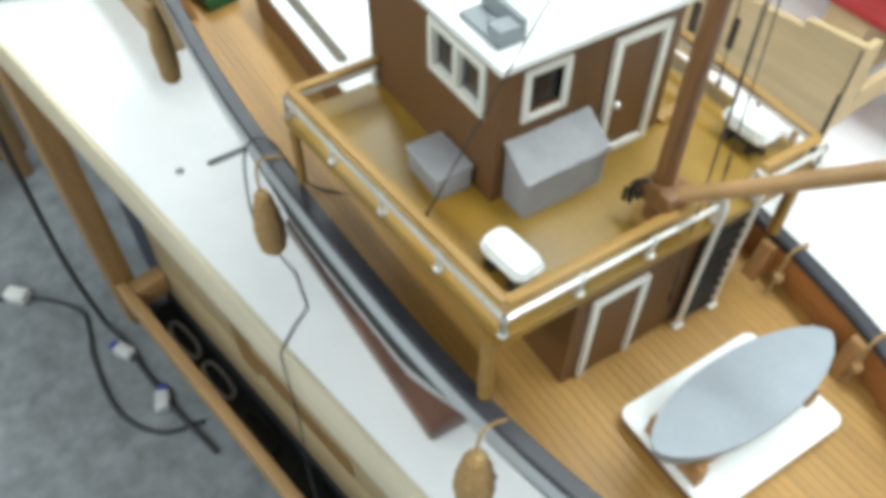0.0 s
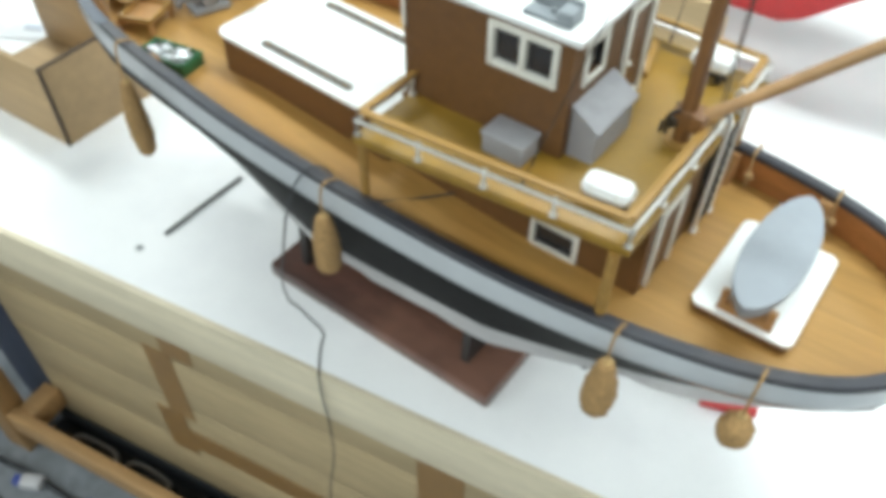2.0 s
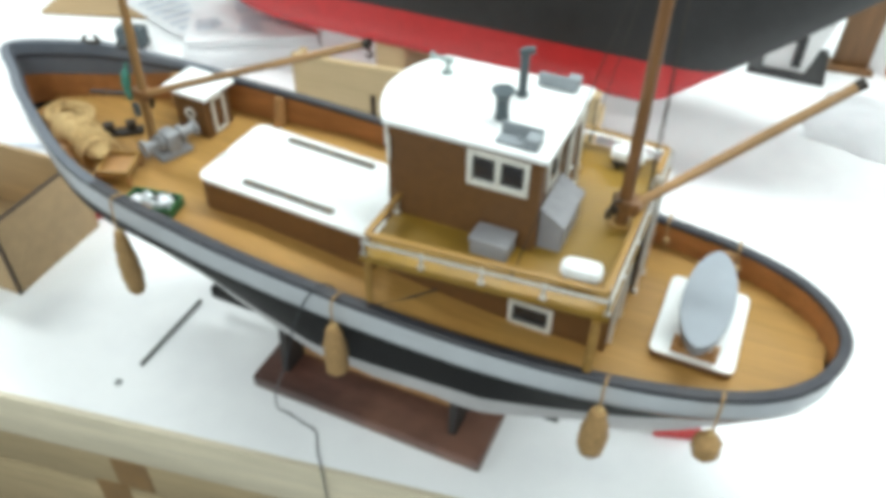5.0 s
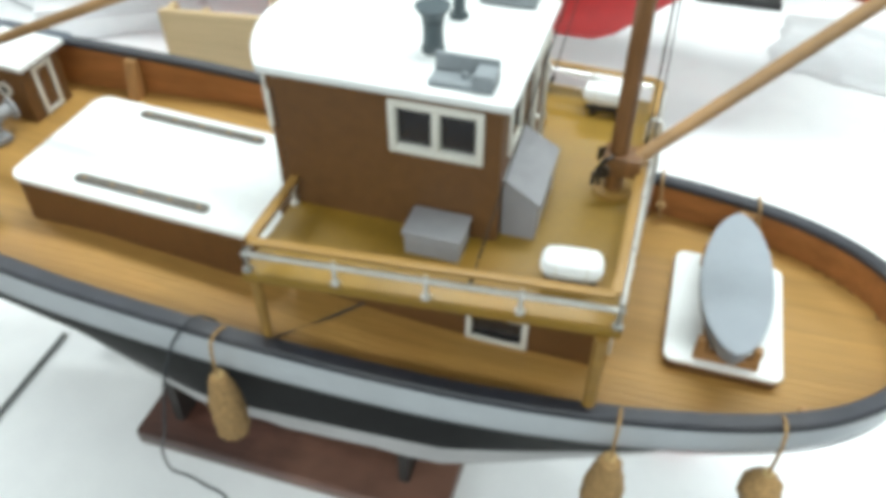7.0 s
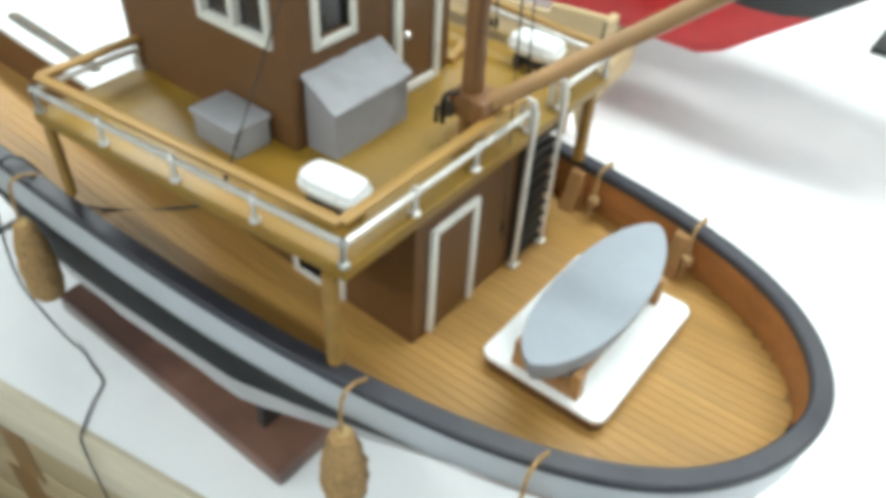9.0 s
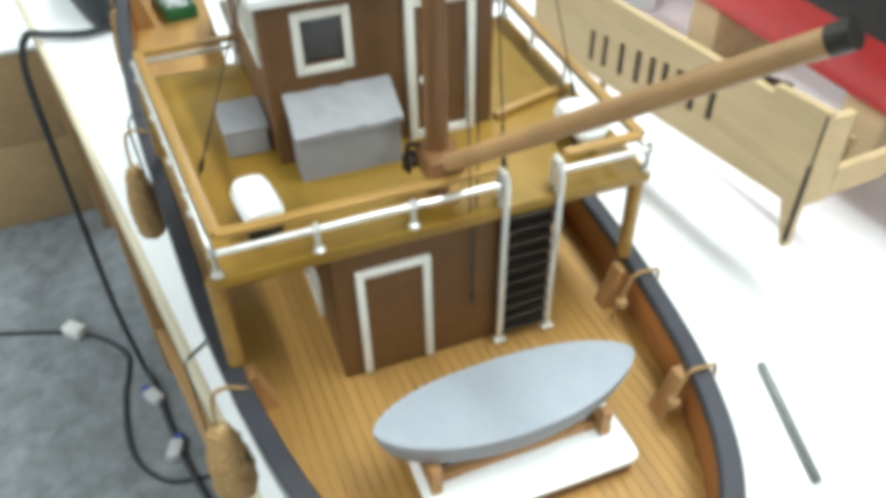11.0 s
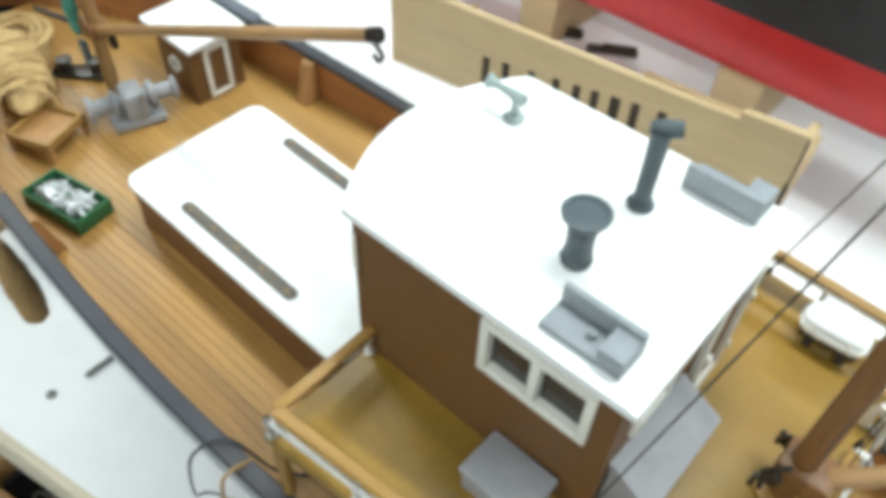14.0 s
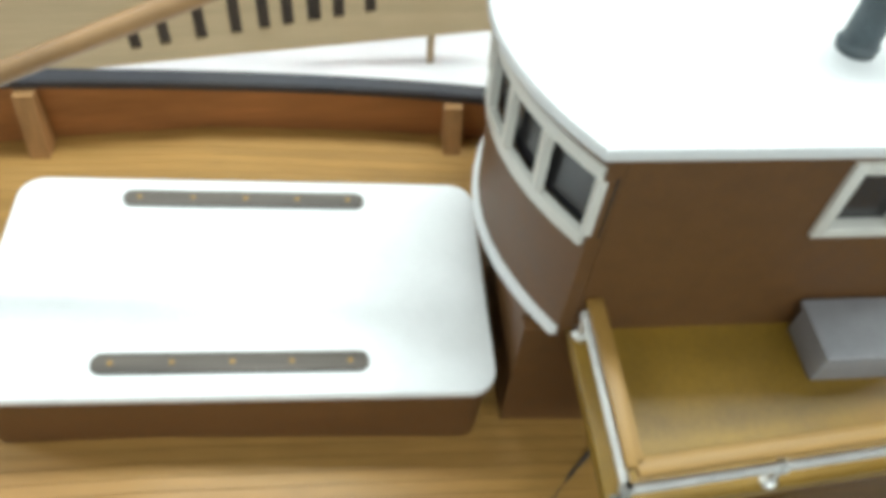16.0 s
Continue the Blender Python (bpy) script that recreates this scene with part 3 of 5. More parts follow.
def exhaust_pipe(x, y):
    v = thing("exhaust_pipe", x, y, ROOF, "dark slate exhaust pipe with bent top on the white roof", "pipe")
    part("foot_ring", lathe([(0.048, 0), (0.05, 0.012), (0.044, 0.022), (0.0, 0.022)], n=18), M_VENT, v)
    part("pipe", tube([(0, 0, 0.02), (0, 0, 0.2), (0, 0, 0.325)], [0.031, 0.032, 0.035], n=14), M_VENT, v)
    part("mouth", tube([(-0.04, -0.01, 0.332), (0.0, 0.012, 0.332), (0.055, 0.04, 0.342)], [0.02, 0.034, 0.03], n=12), M_VENT, v, "side mouth")


def lamp_screen(x, y, flip, lens):
    s = thing("navigation_lamp_screen", x, y, ROOF, "blue-grey painted navigation lamp screen on the roof", "lamp screen", group="lamp screens on the roof")
    f = flip
    part("base", box(-0.15, 0.14, min(0, f * 0.109), max(0, f * 0.109), 0, 0.03, 0.006), M_LIGHTGREY, s)
    part("back_board", box(-0.15, 0.14, min(f * 0.11, f * 0.135), max(f * 0.11, f * 0.135), 0.0, 0.105, 0.005), M_LIGHTGREY, s)
    part("end_board", box(0.05, 0.14, min(0.0, f * 0.108), max(0.0, f * 0.108), 0.031, 0.085, 0.006), M_LIGHTGREY, s)
    part("lamp", lathe([(0.014, 0.031), (0.017, 0.04), (0.016, 0.055), (0.008, 0.062), (0, 0.064)], n=12, at=(0.0, f * 0.06, 0)), lens, s, "small grey lamp")


def horn(x, y):
    h = thing("horn", x, y, ROOF, "small pale metal horn on a stem on the roof", "horn")
    part("foot", lathe([(0.042, 0), (0.042, 0.01), (0.016, 0.02), (0.014, 0.09), (0.02, 0.1)], n=16), M_HORN, h)
    part("trumpet", tube([(0.04, 0, 0.10), (0.035, 0, 0.10), (-0.015, 0, 0.105), (-0.08, 0.0, 0.11), (-0.12, 0, 0.112), (-0.13, 0, 0.112)], [0.02, 0.026, 0.02, 0.014, 0.025, 0.034], n=14), M_HORN, h)


mushroom_vent(-0.42, 0.335)
exhaust_pipe(-0.405, 0.70)
lamp_screen(-0.2, 0.035, 1, M_LIGHTGREY)
lamp_screen(-0.2, 1.02, -1, M_LIGHTGREY)
horn(-1.02, 0.77)


def deckhouse():
    w = thing("deckhouse", 0, 0, 1.2, "brown painted lower deckhouse with a cream-framed door", "deckhouse")
    y0, y1, x0, x1, z0, top = 0.055, 1.04, -1.2, 0.612, -0.02, 0.725
    port = facing("port", (0, y0, 0))
    part("port_wall", turned(wall(x0, x1, z0, top, 0.04, [(-0.12, 0.16, 0.03, 0.2)]), port), M_HOUSE, w)
    window(w, port, -0.155, 0.195, -0.005, 0.235, 0.035)
    aft = facing("aft", (x1, 0, 0))
    part("aft_wall", turned(wall(y0 + 0.04, y1, z0, top, 0.04, []), aft), M_HOUSE, w)
    door = part("door", turned(box(0.18, 0.44, -0.012, -0.001, 0.01, 0.585), aft), M_HOUSE, w, "closed brown door")
    part("door_frame", turned(frame_ring(0.143, 0.475, 0.005, 0.62, 0.035, -0.03, -0.001, bottom=False), aft), M_TRIM, w, "cream white door frame")
    part("starboard_wall", turned(wall(-x1, -x0, z0, top, 0.04, []), facing("stb", (0, y1, 0))), M_HOUSE, w)
    part("fore_wall", turned(wall(-y1 + 0.04, -y0 - 0.04, z0, top + 0.05, 0.04, []), facing("fore", (x0, 0, 0))), M_HOUSE, w)
    return w


deckhouse()

# ---- upper deck with its rails ----
NL, NR, SR, SL = (-1.08, -0.555), (0.66, -0.395), (0.66, 1.50), (-1.08, 1.59)


def upper_deck():
    d = thing("upper_deck", 0, 0, UP, "ochre varnished upper deck on wooden posts with a rail round it", "deck")
    part("deck_board", prism([NL, NR, SR, SL], -0.06, 0.0, 0.008), M_OCHRE, d, "ochre varnished deck board")
    inset = [(-1.04, -0.505), (0.605, -0.35), (0.605, 1.455), (-1.04, 1.54)]
    high = 0.175

    def board(a, c, z0, z1, w, name, material, label=""):
        (ax, ay), (cx, cy) = a, c
        l = math.hypot(cx - ax, cy - ay)
        part(name, box(0, l, -w / 2, w / 2, z0, z1, 0.008), material, d, label, (ax, ay, 0), math.degrees(math.atan2(cy - ay, cx - ax)))

    gap0, gap1 = 0.80, 1.06
    gate_a, gate_c = (0.605, gap0 - 0.02), (0.605, gap1 + 0.03)
    runs = [(inset[0], inset[1]), (inset[1], gate_a), (gate_c, inset[2]), (inset[2], inset[3]), (inset[0], (-1.04, 0.0)), ((-1.04, 1.04), inset[3])]
    for k, (a, c) in enumerate(runs):
        board(a, c, high - 0.026 + 0.003 * (k % 2), high + 0.003 * (k % 2), 0.05, "handrail", M_RAILCAP, "tan wooden handrail")
    outer = [(-1.055, -0.535), (0.64, -0.378), (0.64, 1.485), (-1.055, 1.57)]
    bars = [(outer[0], outer[1]), (outer[1], (0.64, gap0)), ((0.64, gap1), outer[2]), (outer[2], outer[3]), ((-1.055, -0.535), (-1.055, -0.02)), ((-1.055, 1.05), outer[3])]
    for (ax, ay), (cx, cy) in bars:
        part("metal_rail", tube([(ax, ay, 0.105), (cx, cy, 0.105)], 0.014, n=8), M_STEEL, d, "silver metal rail")
        l = math.hypot(cx - ax, cy - ay)
        count = max(1, round(l / 0.40))
        for k in range(count + 1):
            u = k / count
            x, y = ax + (cx - ax) * u, ay + (cy - ay) * u
            bm = lathe([(0.024, 0.0), (0.024, 0.012), (0.011, 0.02), (0.011, 0.09), (0.019, 0.096), (0.021, 0.108), (0.013, 0.122), (0.009, 0.134)], n=10)
            part("stanchion", bm, M_STEEL, d, "", (x, y, 0))
    for x, y in ((-1.03, -0.53), (0.585, -0.40), (0.585, 1.49), (-1.03, 1.56)):
        foot = sheer(x) + 0.046
        part("post", tube([(x, y, foot - UP), (x, y, -0.061)], 0.034 if x > 0 else 0.026, n=14), M_RAILCAP, d, "round tan wooden post")
    part("sill", box(0, 0.45, -0.022, 0.022, 0.0, 0.035, 0.006), M_RAILCAP, d, "pale wooden batten on the deck", (0.0, 1.045, 0), 106)
    return d


upper_deck()


def deck_ladder():
    d = thing("deck_ladder", 0.64, 0.93, 1.2, "dark-runged ladder with silver metal sides and hooped handles", "ladder")
    for y in (-0.13, 0.12):
        part("side_rail", tube([(0.02, y, 0.012), (0.028, y, 0.80), (0.028, y, 0.90), (0.01, y, 0.955), (-0.03, y, 0.955), (-0.045, y, 0.92), (-0.045, y, 0.81)], 0.016, n=8), M_STEEL, d, "silver side rail")
        part("foot", box(0.0, 0.045, y - 0.03, y + 0.03, 0.0, 0.012, 0.003), M_STEEL, d)
    for k in range(10):
        part("rung", box(-0.012, 0.03, -0.125, 0.115, 0.05 + 0.075 * k, 0.062 + 0.075 * k, 0.003), M_DARK, d, "dark rung")
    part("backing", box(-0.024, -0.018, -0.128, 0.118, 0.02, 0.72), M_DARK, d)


deck_ladder()


def locker(name, x, y, lx, ly, hz, label):
    b = thing(name, x, y, UP, label, "locker")
    part("body", box(0, lx, 0, ly, 0, hz - 0.03, 0.008), M_BOXGREY, b)
    part("lid", box(-0.012, lx + 0.012, -0.012, ly + 0.012, hz - 0.029, hz, 0.012), M_BOXGREY, b, "flat grey lid")


locker("deck_locker", -0.40, -0.205, 0.27, 0.185, 0.145, "small grey painted deck locker with a flat lid")


def skylight():
    b = thing("engine_skylight", 0.0, 0.29, UP, "large grey painted locker with a sloping rough lid", "locker")
    y0, y1, x0, x1, lo, hi = -0.225, 0.225, 0.005, 0.17, 0.212, 0.315
    body = rings([[(x0, y, 0), (x1, y, 0), (x1, y, lo), (x0, y, hi)] for y in (y0, y1)])
    part("body", body, M_BOXGREY, b)
    lid = bmesh.new()
    n, k = 16, 8
    grid = [[None] * (k + 1) for _ in range(n + 1)]
    for i in range(n + 1):
        for j in range(k + 1):
            u, v = i / n, j / k
            y = y0 - 0.012 + (y1 - y0 + 0.024) * u
            x = x0 - 0.004 + (x1 - x0 + 0.022) * v
            z = hi + 0.004 + (lo - hi) * (v * 1.07) + 0.022 * noise.noise((u * 9, v * 4, 3)) * (1 - abs(2 * v - 1) * 0.4)
            grid[i][j] = lid.verts.new((x, y, z))
    for i in range(n):
        for j in range(k):
            lid.faces.new((grid[i][j], grid[i + 1][j], grid[i + 1][j + 1], grid[i][j + 1]))
    rim = bmesh.ops.extrude_face_region(lid, geom=lid.faces[:])["geom"]
    bmesh.ops.translate(lid, verts=[v for v in rim if isinstance(v, bmesh.types.BMVert)], vec=(0, 0, 0.022))
    part("lid", lid, M_BOXGREY, b, "uneven sloping lid")


skylight()


def life_raft(x, y, rz):
    r = thing("life_raft", x, y, UP, "white life raft capsule on a dark wooden cradle", "life raft", rz=rz, group="life rafts on the upper deck")
    def shell(w, h, z):
        loops = []
        for s, k in ((-0.135, 0.35), (-0.128, 0.75), (-0.105, 0.95), (-0.06, 1.0), (0.06, 1.0), (0.105, 0.95), (0.128, 0.75), (0.135, 0.35)):
            loops.append([(s, w * k * math.copysign(abs(math.cos(a)) ** 0.6, math.cos(a)), z + h * k * math.copysign(abs(math.sin(a)) ** 0.6, math.sin(a)))
                          for a in [2 * math.pi * i / 20 for i in range(20)]])
        return rings(loops)
    part("capsule", shell(0.075, 0.055, 0.115), M_WHITE, r, "white capsule")
    part("seam", tube([(0.137 * math.copysign(abs(math.cos(a)) ** 0.4, math.cos(a)), 0.078 * math.copysign(abs(math.sin(a)) ** 0.5, math.sin(a)), 0.115) for a in [2 * math.pi * i / 32 for i in range(33)]], 0.006, n=6), M_WHITE, r)
    for s in (-0.07, 0.07):
        part("strap", tube([(s, 0.079 * math.cos(a), 0.115 + 0.059 * math.sin(a)) for a in [2 * math.pi * i / 20 for i in range(21)]], 0.005, n=6), M_TRIM, r)
        part("cradle", prism([(s - 0.018, -0.07), (s + 0.018, -0.07), (s + 0.018, 0.07), (s - 0.018, 0.07)], 0.0, 0.065, 0.006), M_CRADLE, r, "dark wooden cradle")
    part("runner", box(-0.12, 0.12, -0.012, 0.012, 0.0, 0.02, 0.004), M_CRADLE, r)


life_raft(0.39, -0.165, 6)
life_raft(0.33, 1.32, 2)

# ---- aft mast, boom and rigging ----
MX, MY = 0.478, 0.57
J = Vector((0.56, 0.575, 0.21))
BOOM_END = Vector((1.72, 1.155, 1.16))


def mast():
    m = thing("aft_mast", MX, MY, UP, "varnished brown wooden mast with a boom and dark fittings", "mast")
    part("pole", tube([(0, 0, 0), (0, 0, 0.4), (0, 0, 2.0), (0, 0, 4.2)], [0.049, 0.047, 0.041, 0.03], n=18), M_MAST, m, "varnished pole")
    part("step", lathe([(0.10, 0), (0.10, 0.02), (0.075, 0.03)], n=18), M_RAILCAP, m)
    j = J - Vector((MX, MY, 0))
    part("gooseneck", box(-0.07, 0.12, -0.075, 0.075, 0.14, 0.25, 0.012), M_MAST, m, "wooden boom jaw")
    e = BOOM_END - Vector((MX, MY, 0))
    boom = part("boom", tube([j - (e - j).normalized() * 0.02, j.lerp(e, 0.5), e], [0.036, 0.039, 0.038], n=16), M_BOOM, m, "round tan wooden boom")
    d = (e - j).normalized()
    part("collar", tube([e - d * 0.05, e + d * 0.01], 0.041, n=16), M_DARK, boom, "dark end band")
    for s in (-1, 1):
        part("block", turned(lathe([(0.0, -0.012), (0.036, -0.012), (0.04, 0), (0.036, 0.012), (0.0, 0.012)], n=14), Matrix.Translation((-0.06, s * 0.085, 0.17)) @ Matrix.Rotation(radians(90), 4, "X")), M_DARK, m, "dark winding drum")
        part("crank", tube([(-0.06, s * 0.085, 0.17), (-0.1, s * 0.11, 0.17), (-0.1, s * 0.11, 0.10)], 0.012, n=8), M_DARK, m)
    part("hook", tube(smooth_line([(-0.02, -0.07, 0.26), (-0.06, -0.1, 0.24), (-0.08, -0.1, 0.18), (-0.07, -0.1, 0.1)], 4), 0.012, n=8), M_DARK, m)


mast()


def stay(points, label, drop=0.0, r=0.0036):
    a, b = Vector(points[0]), Vector(points[-1])
    s = thing("rigging_line", a.x, a.y, a.z, label, "rope", group="rigging lines")
    line = [p - a for p in (sag(a, b, drop) if len(points) == 2 else [Vector(p) for p in points])]
    part("line", tube(line, r, n=5), M_THREAD, s)
    low = line[0]
    up = (line[-1] - line[0]).normalized()
    part("end_block", tube([up * 0.02, up * 0.05, up * 0.085, up * 0.12], [0.004, 0.012, 0.012, 0.004], n=8), M_DARK, s)
    for k in (0.17, 0.2, 0.24):
        part("bead", tube([up * k, up * (k + 0.012), up * (k + 0.024)], [0.004, 0.009, 0.004], n=7), M_DARK, s)


stay([(-0.04, -0.36, UP), (0.45, 0.555, 4.5)], "thin dark shroud from the upper deck to the mast")
stay([(-0.04, 1.50, UP), (0.45, 0.585, 4.5)], "thin dark shroud from the upper deck to the mast")
stay([(0.655, 0.66, 1.46), (0.56, 0.60, 5.2)], "thin dark hoisting line beside the mast")
stay([(0.655, 0.66, 1.46), (0.60, 0.70, 2.3), (0.57, 0.64, 5.2)], "thin dark hoisting line beside the mast")
stay([(0.60, 0.82, 2.1), (0.56, 0.62, 5.2)], "thin dark line from the rail to the mast")


# ---- aft deck ----
def dinghy_pad():
    z = deck_z(1.2)
    p = thing("dinghy_platform", 1.222, 0.60, z - 0.01, "low white-topped platform with brown sides on the aft deck", "platform")
    part("side", prism(rounded(-0.295, 0.295, -0.43, 0.43, 0.05), 0.0, 0.075), M_HOUSE, p, "brown painted side")
    part("top", prism(rounded(-0.31, 0.31, -0.445, 0.445, 0.06), 0.076, 0.108, 0.012), M_WHITE, p, "white painted top with rounded corners")
    return z - 0.01 + 0.108


PAD = dinghy_pad()


def dinghy():
    d = thing("dinghy", 1.225, 0.58, PAD, "grey covered dinghy on wooden chocks", "dinghy", rz=0.5)
    L, B = 0.55, 0.185
    def plan(y, k=1.0):
        s = abs(y) / L
        return B * k * max(0.0, 1 - s ** 2.2) ** 0.62
    ys = [L * math.sin(math.pi / 2 * (-1 + 2 * i / 40)) for i in range(41)]
    def level(kx, ky, z):
        return [(plan(y) * kx, y * ky, z + 0.035 * (y / L) ** 2) for y in ys] + [(-plan(y) * kx, y * ky, z + 0.035 * (y / L) ** 2) for y in ys[-2:0:-1]]
    part("hull", rings([level(0.2, 0.78, 0.055), level(0.62, 0.86, 0.075), level(0.86, 0.94, 0.115), level(0.96, 0.985, 0.17), level(1.0, 1.0, 0.225)]), M_DINGHY, d, "grey hull")
    cover = bmesh.new()
    rows = []
    for y in ys:
        k = max(plan(y), 0.004) * 1.035
        rise = 0.035 * (y / L) ** 2
        rows.append([cover.verts.new((k * q, y * 1.018, 0.226 + rise + (0.0 if abs(q) > 0.999 and e else 0.024) + 0.012 * (1 - q * q) * (1 - (y / L) ** 2)))
                     for q, e in ((-1, 1), (-1, 0), (-0.9, 0), (-0.5, 0), (0, 0), (0.5, 0), (0.9, 0), (1, 0), (1, 1))])
    for r0, r1 in zip(rows, rows[1:]):
        for q in range(8):
            cover.faces.new((r0[q], r0[q + 1], r1[q + 1], r1[q]))
    part("cover", cover, M_DINGHY, d, "flat pale grey cover")
    for y in (-0.37, 0.37):
        part("chock", prism([(-0.165, y - 0.022), (0.165, y - 0.022), (0.165, y + 0.022), (-0.165, y + 0.022)], 0.0, 0.065, 0.006), M_RIB, d, "brown wooden chock")
        for s in (-1, 1):
            part("chock_arm", box(s * 0.142 - 0.022, s * 0.142 + 0.022, y - 0.022, y + 0.022, 0.065, 0.15, 0.006), M_RIB, d)
    for x in (-0.1, 0.1):
        part("chock_beam", box(x - 0.018, x + 0.018, -0.347, 0.347, 0.0, 0.04, 0.004), M_RIB, d, "tan beam between the chocks")


dinghy()


# ---- cargo hatch ----
def hatch():
    x0, x1, y0, y1 = -0.86, 0.825, -0.035, 0.89
    h = thing("cargo_hatch", -2.1, 0, 1.4, "long cargo hatch with white lid and brown coaming", "hatch")
    h.rotation_euler = (0, radians(2.9), 0)
    part("coaming", prism(rounded(x0 + 0.02, x1 - 0.02, y0 + 0.02, y1 - 0.02, 0.06), -0.12, 0.29), M_HOUSE, h, "brown painted coaming")
    part("lid", prism(rounded(x0, x1, y0, y1, 0.09), 0.29, 0.33, 0.012), M_WHITE, h, "white painted lid with rounded corners")
    for y in (0.085, 0.785):
        a, c = (-0.47, 0.40) if y < 0.4 else (-0.485, 0.395)
        # no recess is cut: the strip's dark colour carries the slot's shade
        b = part("slot_bar", prism(rounded(a, c, y - 0.036, y + 0.036, 0.034), 0.331, 0.342, 0.003), M_SLOT, h, "grey-brown strip, darkened to suggest a shaded recess")
        for k in range(5):
            part("screw", lathe([(0.010, 0), (0.009, 0.004), (0, 0.005)], n=10), M_RAILCAP, b, "", (a + 0.06 + k * (c - a - 0.12) / 4, y, 0.342))
    return h


hatch()


# ---- fish crate ----
def fish_crate():
    x, y = -3.30, -0.235
    c = thing("fish_crate", x, y, deck_z(x) + 0.005, "small green crate filled with silver fish", "crate", rz=10)
    lx, ly, hz, t = 0.23, 0.12, 0.10, 0.016
    part("floor_board", box(-lx, lx, -ly, ly, 0, t), M_GREEN, c)
    for s in (-1, 1):
        part("long_side", box(-lx, lx, s * ly - (t if s > 0 else 0), s * ly + (0 if s > 0 else t), t, hz, 0.004), M_GREEN, c, "green side")
        part("short_side", box(s * lx - (t if s > 0 else 0), s * lx + (0 if s > 0 else t), -ly + t, ly - t, t, hz, 0.004), M_GREEN, c)
    rnd = random.Random(4)
    for k in range(44):
        a = rnd.uniform(-0.6, 0.6) + (math.pi / 2 if rnd.random() < 0.3 else 0)
        px, py = rnd.uniform(-0.15, 0.15), rnd.uniform(-0.06, 0.06)
        dx, dy = math.cos(a) * 0.055, math.sin(a) * 0.055
        dy = max(-0.05, min(0.05, dy))
        z = 0.05 + 0.0012 * k
        part("fish", tube([(px - dx, py - dy, z), (px - dx * 0.4, py - dy * 0.4, z + 0.01), (px + dx * 0.5, py + dy * 0.5, z + 0.006), (px + dx * 0.85, py + dy * 0.85, z), (px + dx, py + dy, z)], [0.004, 0.016, 0.014, 0.004, 0.012], n=7), M_FISH, c, "silver fish")


fish_crate()


# ---- rope fenders along the port side ----
def fender(x, y, top, bottom, r, round_end=False):
    f = thing("rope_fender", x, y, bottom, "plump brown rope fender hanging over the hull side", "fender", group="rope fenders along the hull")
    high = top - bottom
    body_h = high * (0.72 if not round_end else 0.5)
    loops = []
    n, k = 24, 26
    for i in range(k + 1):
        u = i / k
        if round_end:
            w = math.sqrt(max(0.0, 1 - (2 * u - 1) ** 2)) ** 0.9
        else:
            w = min(1.0, (u / 0.10) ** 0.5 if u < 0.10 else 1.0) * (1 - 0.5 * max(0.0, (u - 0.4) / 0.6) ** 1.8) * (1 - 0.18 * max(0.0, (0.3 - u) / 0.3))
        w = max(w, 0.06)
        ring = []
        for j in range(n):
            a = 2 * math.pi * j / n
            bulge = 1 + 0.05 * math.sin(a * 6 + u * 26) + 0.13 * noise.noise((math.cos(a) * 2.6, math.sin(a) * 2.6, u * 9 + x * 3))
            ring.append((r * w * bulge * math.cos(a), r * w * bulge * math.sin(a), body_h * u))
        loops.append(ring)
    part("body", rings(loops), M_ROPE, f, "knotted brown rope body")
    inb = 0.17
    part("lanyard", tube(smooth_line([(0, 0, body_h * 0.97), (0.0, -0.005, high * 0.8), (0, 0.015, high + 0.03), (0, 0.08, high + 0.055), (0, inb, high + 0.01)], 4), 0.009, n=7), M_ROPE, f, "pale rope lanyard")
    part("knot", lathe([(0.0, -0.02), (0.028, -0.012), (0.032, 0.0), (0.026, 0.016), (0.0, 0.022)], n=10, at=(0, 0.01, body_h + 0.01)), M_COIL, f)
    return f


for fx, fb, fr, rd in ((-3.27, 0.82, 0.085, False), (-1.25, 0.84, 0.092, False), (0.74, 0.76, 0.10, False), (1.48, 0.92, 0.10, True)):
    out = half(fx) + 0.005 + fr
    fender(fx, mid(fx) - out, sheer(fx) + 0.02, fb, fr, rd)


def rope_hitch(x):
    y = mid(x) + half(x)
    h = thing("rope_hitch", x, y, sheer(x), "pale rope hitched over the cap rail", "rope", group="rope hitches on the starboard rail")
    part("rope_turn", tube(smooth_line([(0.03, -0.2, -0.16), (0.01, -0.13, -0.02), (0, -0.09, 0.055), (0, 0.0, 0.057), (0, 0.045, 0.03), (0, 0.04, -0.2), (0, 0.03, -0.5)], 5), 0.009, n=7), M_ROPE, h)
    part("knot", lathe([(0.0, -0.03), (0.03, -0.018), (0.035, 0.0), (0.028, 0.02), (0.0, 0.03)], n=10, at=(0.02, -0.15, -0.09)), M_ROPE, h)


rope_hitch(0.75)
rope_hitch(1.35)

# ---- foredeck ----


